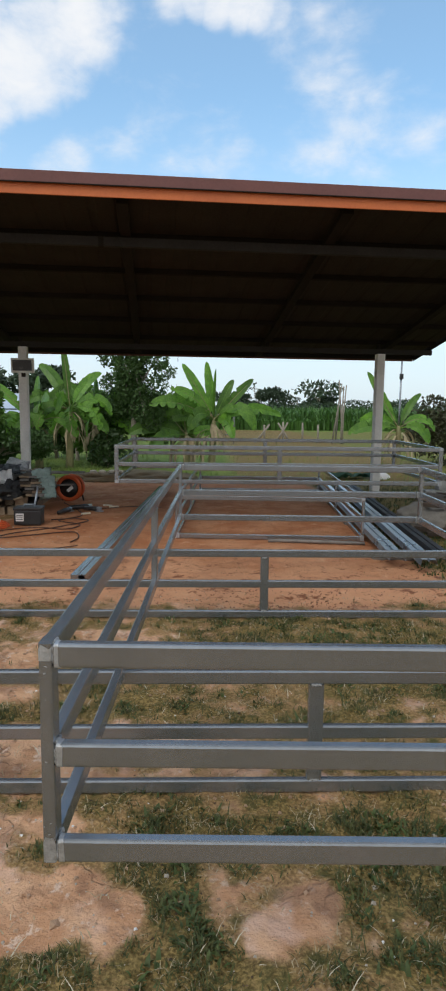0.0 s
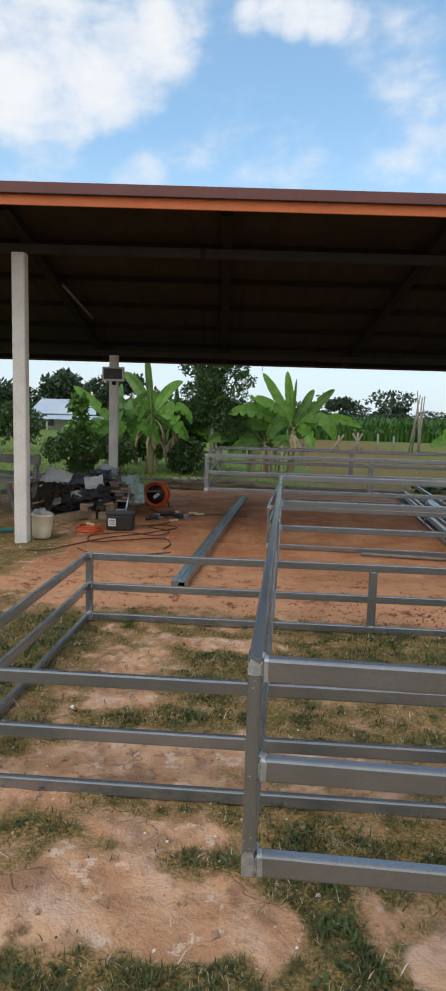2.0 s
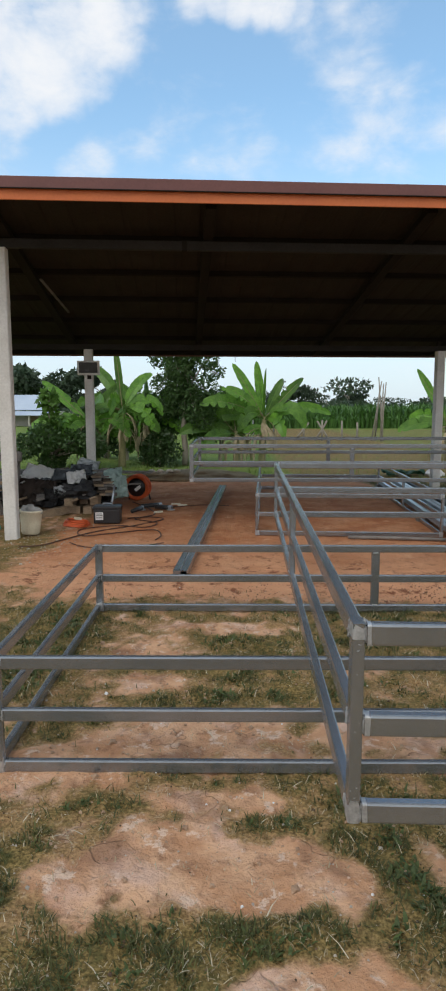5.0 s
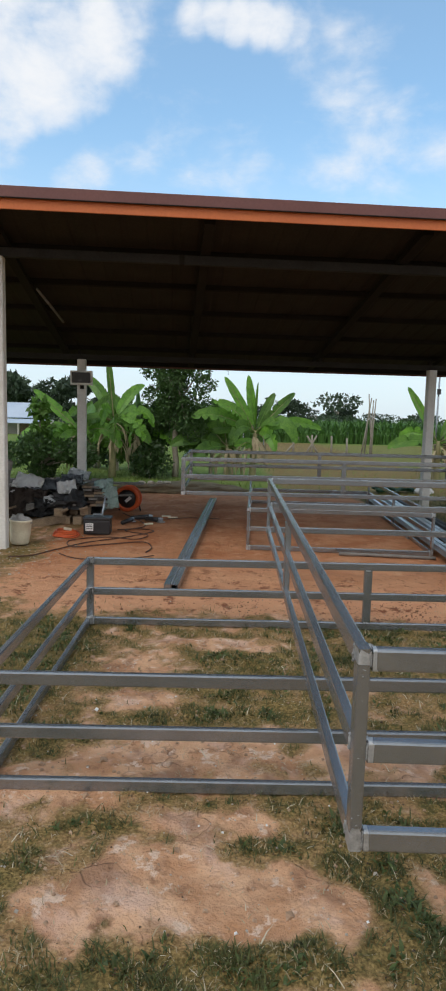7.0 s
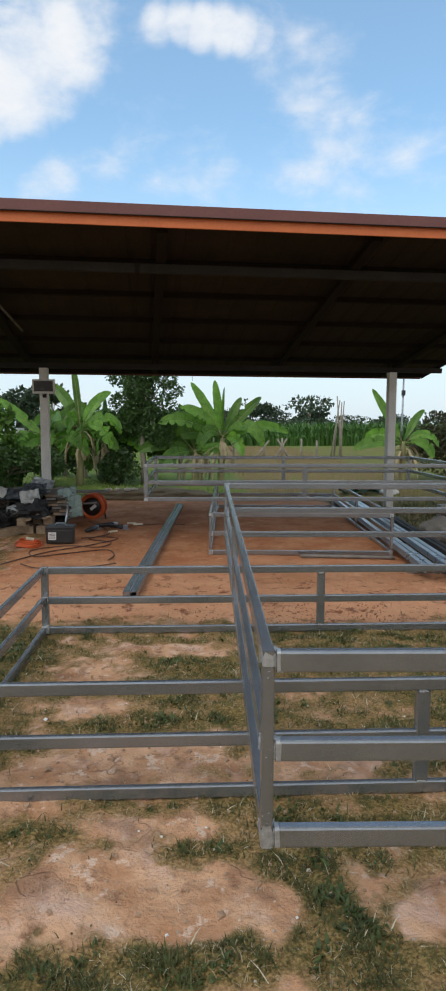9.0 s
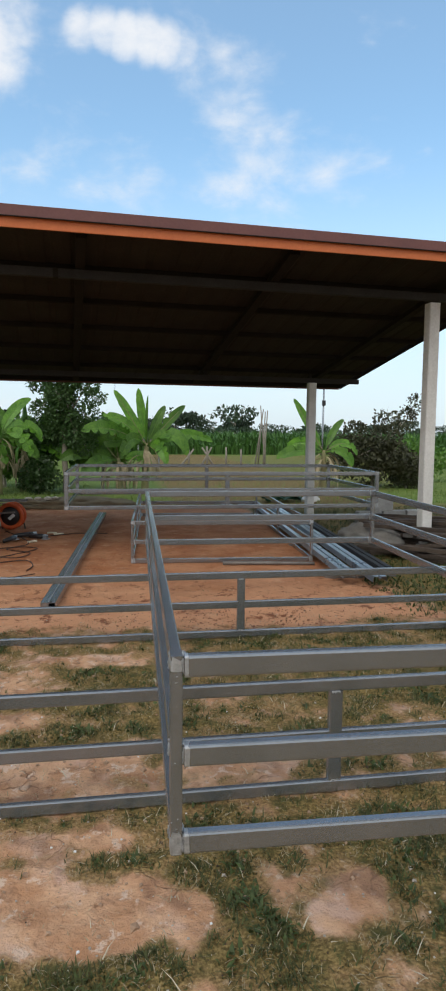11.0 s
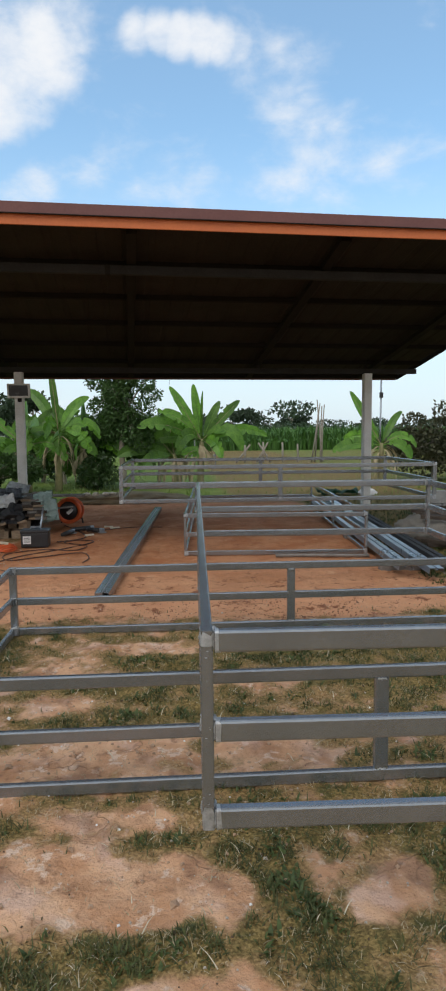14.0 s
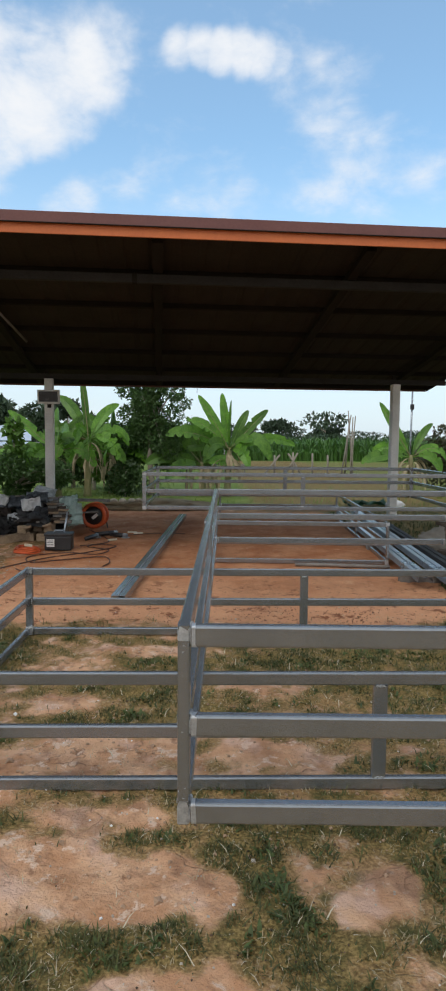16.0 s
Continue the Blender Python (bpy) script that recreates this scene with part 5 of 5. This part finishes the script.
def blades(name, n, x0, x1, y0, y1, material, label, seed, tall, wide, want, lay=0.5, bias=1.0):
    rng = np.random.default_rng(seed)
    verts, faces = [], []
    tries = 0
    while len(faces) < n and tries < n * 14:
        tries += 1
        y = y0 + (y1 - y0) * rng.random() ** bias
        x = rng.uniform(x0, x1) if name != "lawn_grass" else rng.uniform(x0, x1) * (y / 14)
        if rng.random() > want(x, y):
            continue
        a = rng.uniform(0, 2 * math.pi)
        h = tall * rng.uniform(0.35, 1.2)
        l = h * rng.uniform(0.2, 1.0) * lay * 2
        w = wide * rng.uniform(0.6, 1.3)
        cx, cy = math.cos(a), math.sin(a)
        z = ground_z(x, y) - 0.003
        rise = h * (1 - 0.75 * lay * rng.random())
        i = len(verts)
        verts += [(x - cy * w, y + cx * w, z), (x + cy * w, y - cx * w, z), (x + cx * l * 0.45 + cy * w * 0.7, y + cy * l * 0.45 - cx * w * 0.7, z + rise * 0.7),
                  (x + cx * l * 0.45 - cy * w * 0.7, y + cy * l * 0.45 + cx * w * 0.7, z + rise * 0.7), (x + cx * l, y + cy * l, z + rise)]
        faces += [(i, i + 1, i + 2, i + 3), (i + 3, i + 2, i + 4)]
    tagged(new(name, raw_mesh(name, verts, faces, material)), label, "grass", kind="stuff")


def want_green(x, y):
    a, red, lawn = cover(x, y)
    clump = 0.45 + 1.2 * fbm(x, y, 8.0, 3.0)
    return max(0.0, a - 0.42) * 1.9 * max(0.0, clump) ** 1.3 * (1.0 if y < 0.8 else 0.55) + 0.03 * a


def want_weed(x, y):
    a, red, lawn = cover(x, y)
    return max(0.0, a - 0.55) * max(0.0, fbm(x, y, 5.0, 14.0) + 0.05) * 3.0


def want_straw(x, y):
    a, red, lawn = cover(x, y)
    return (0.10 + 0.7 * a) * (1 - 0.9 * red) * max(0.05, 0.5 + fbm(x, y, 6.0, 9.0))


blades("ground_grass", 92000, -2.0, 2.4, -0.35, 4.2, GRASS, "short patchy dull green grass on bare earth", 1, 0.030, 0.0022, want_green, 0.7, 1.15)
blades("ground_weeds", 13000, -1.6, 2.0, -0.3, 3.4, WEED, "low broad-leaved weeds in the thin grass", 6, 0.026, 0.0065, want_weed, 0.7, 1.2)
blades("cut_stalks", 2400, -1.6, 2.0, -0.35, 3.4, STALK, "pale cut stalks strewn over thin grass", 7, 0.036, 0.0019, want_straw, 0.97, 1.2)
blades("dry_straw", 52000, -2.0, 2.4, -0.35, 3.6, STRAW, "scattered dry straw and cut grass", 2, 0.021, 0.0015, want_straw, 0.95, 1.2)
blades("yard_grass", 30000, 2.2, 6.5, 3.2, 10.5, WEED, "rough green grass beside the shed", 3, 0.06, 0.006, lambda x, y: 0.25 + 0.5 * max(0, fbm(x, y, 1.5, 1.0)), 0.5)
blades("yard_weeds", 9000, 2.1, 4.3, 3.2, 6.2, WEED, "low dark weeds beside the zinc profiles", 8, 0.035, 0.008, lambda x, y: 0.7 * min(max((x - 2.0) / 0.5, 0), 1), 0.7)
blades("lawn_grass", 26000, -8, 9, 11.0, 30.0, LAWN, "green lawn behind the shed", 5, 0.10, 0.008, lambda x, y: (0.5 + 0.5 * fbm(x, y, 0.8, 6.0)) * (0.2 + 0.8 * cover(x, y)[2]), 0.5, 1.6)


def scatter(name, n, spots, smin, smax, material, label, seed, want=None):
    """Small broken pieces strewn over the ground: spots are (share, function of the generator giving x, y)."""
    rng = np.random.default_rng(seed)
    verts, faces = [], []
    base = [(1, 0, -0.4), (-0.5, 0.8, -0.4), (-0.5, -0.8, -0.4), (0.3, 0.5, 0.6), (-0.6, 0.0, 0.7), (0.3, -0.6, 0.5)]
    tri = [(0, 3, 5), (0, 1, 3), (1, 4, 3), (1, 2, 4), (2, 5, 4), (2, 0, 5), (3, 4, 5)]
    for k in range(n):
        x, y = spots(rng, k / n)
        if want and rng.random() > want(x, y):
            continue
        s = rng.uniform(smin, smax) * (1.9 if rng.random() < 0.05 else 1)
        a = rng.uniform(0, 6.28)
        i = len(verts)
        z = ground_z(x, y)
        for p in base:
            verts.append((x + s * (p[0] * math.cos(a) - p[1] * math.sin(a)), y + s * (p[0] * math.sin(a) + p[1] * math.cos(a)), z + s * (p[2] + 0.3) * 0.7))
        faces += [tuple(i + j for j in f) for f in tri]
    tagged(new(name, raw_mesh(name, verts, faces, material)), label, name, kind="stuff")


def yard(rng, u):
    return (rng.uniform(-1.8, 2.2), -0.3 + 4.0 * rng.random() ** 1.3)


def by_column(rng, u):
    return (rng.normal(-2.2, 0.55), rng.normal(5.0, 0.55)) if u > 0.6 else yard(rng, u)


scatter("grit", 1200, by_column, 0.002, 0.006, STONE, "pale grit and small chips scattered on earth", 12)
scatter("clods", 5200, yard, 0.002, 0.0052, CLOD, "dark crumbs of earth and dead leaf bits", 13, lambda x, y: 0.04 + 0.8 * cover(x, y)[0])
scatter("laterite_crumbs", 1500, lambda rng, u: (rng.normal(0.7, 0.75), 3.05 + 0.75 * rng.random() ** 1.5), 0.003, 0.009, CRUMB, "dark red crumbs of dug laterite", 15, lambda x, y: 0.5 + fbm(x, y, 3.0, 21.0))
scatter("rubble_chips", 230, lambda rng, u: (rng.normal(-2.25, 0.35), rng.normal(5.15, 0.4)), 0.003, 0.011, STONE, "pale chips of rubble round a column foot", 17)
scatter("chips", 30, lambda rng, u: (rng.uniform(-0.9, 0.9), 0.2 + 1.6 * rng.random()), 0.004, 0.008, SACK, "white chips and bleached leaf bits on the earth", 16)
scatter("pebbles", 1900, lambda rng, u: (rng.uniform(-1.4, 1.6), 0.3 + 2.6 * rng.random() ** 0.8), 0.003, 0.011, EARTHLUMP, "pale lumps of dry earth", 14, lambda x, y: 0.8 - 0.6 * cover(x, y)[0])
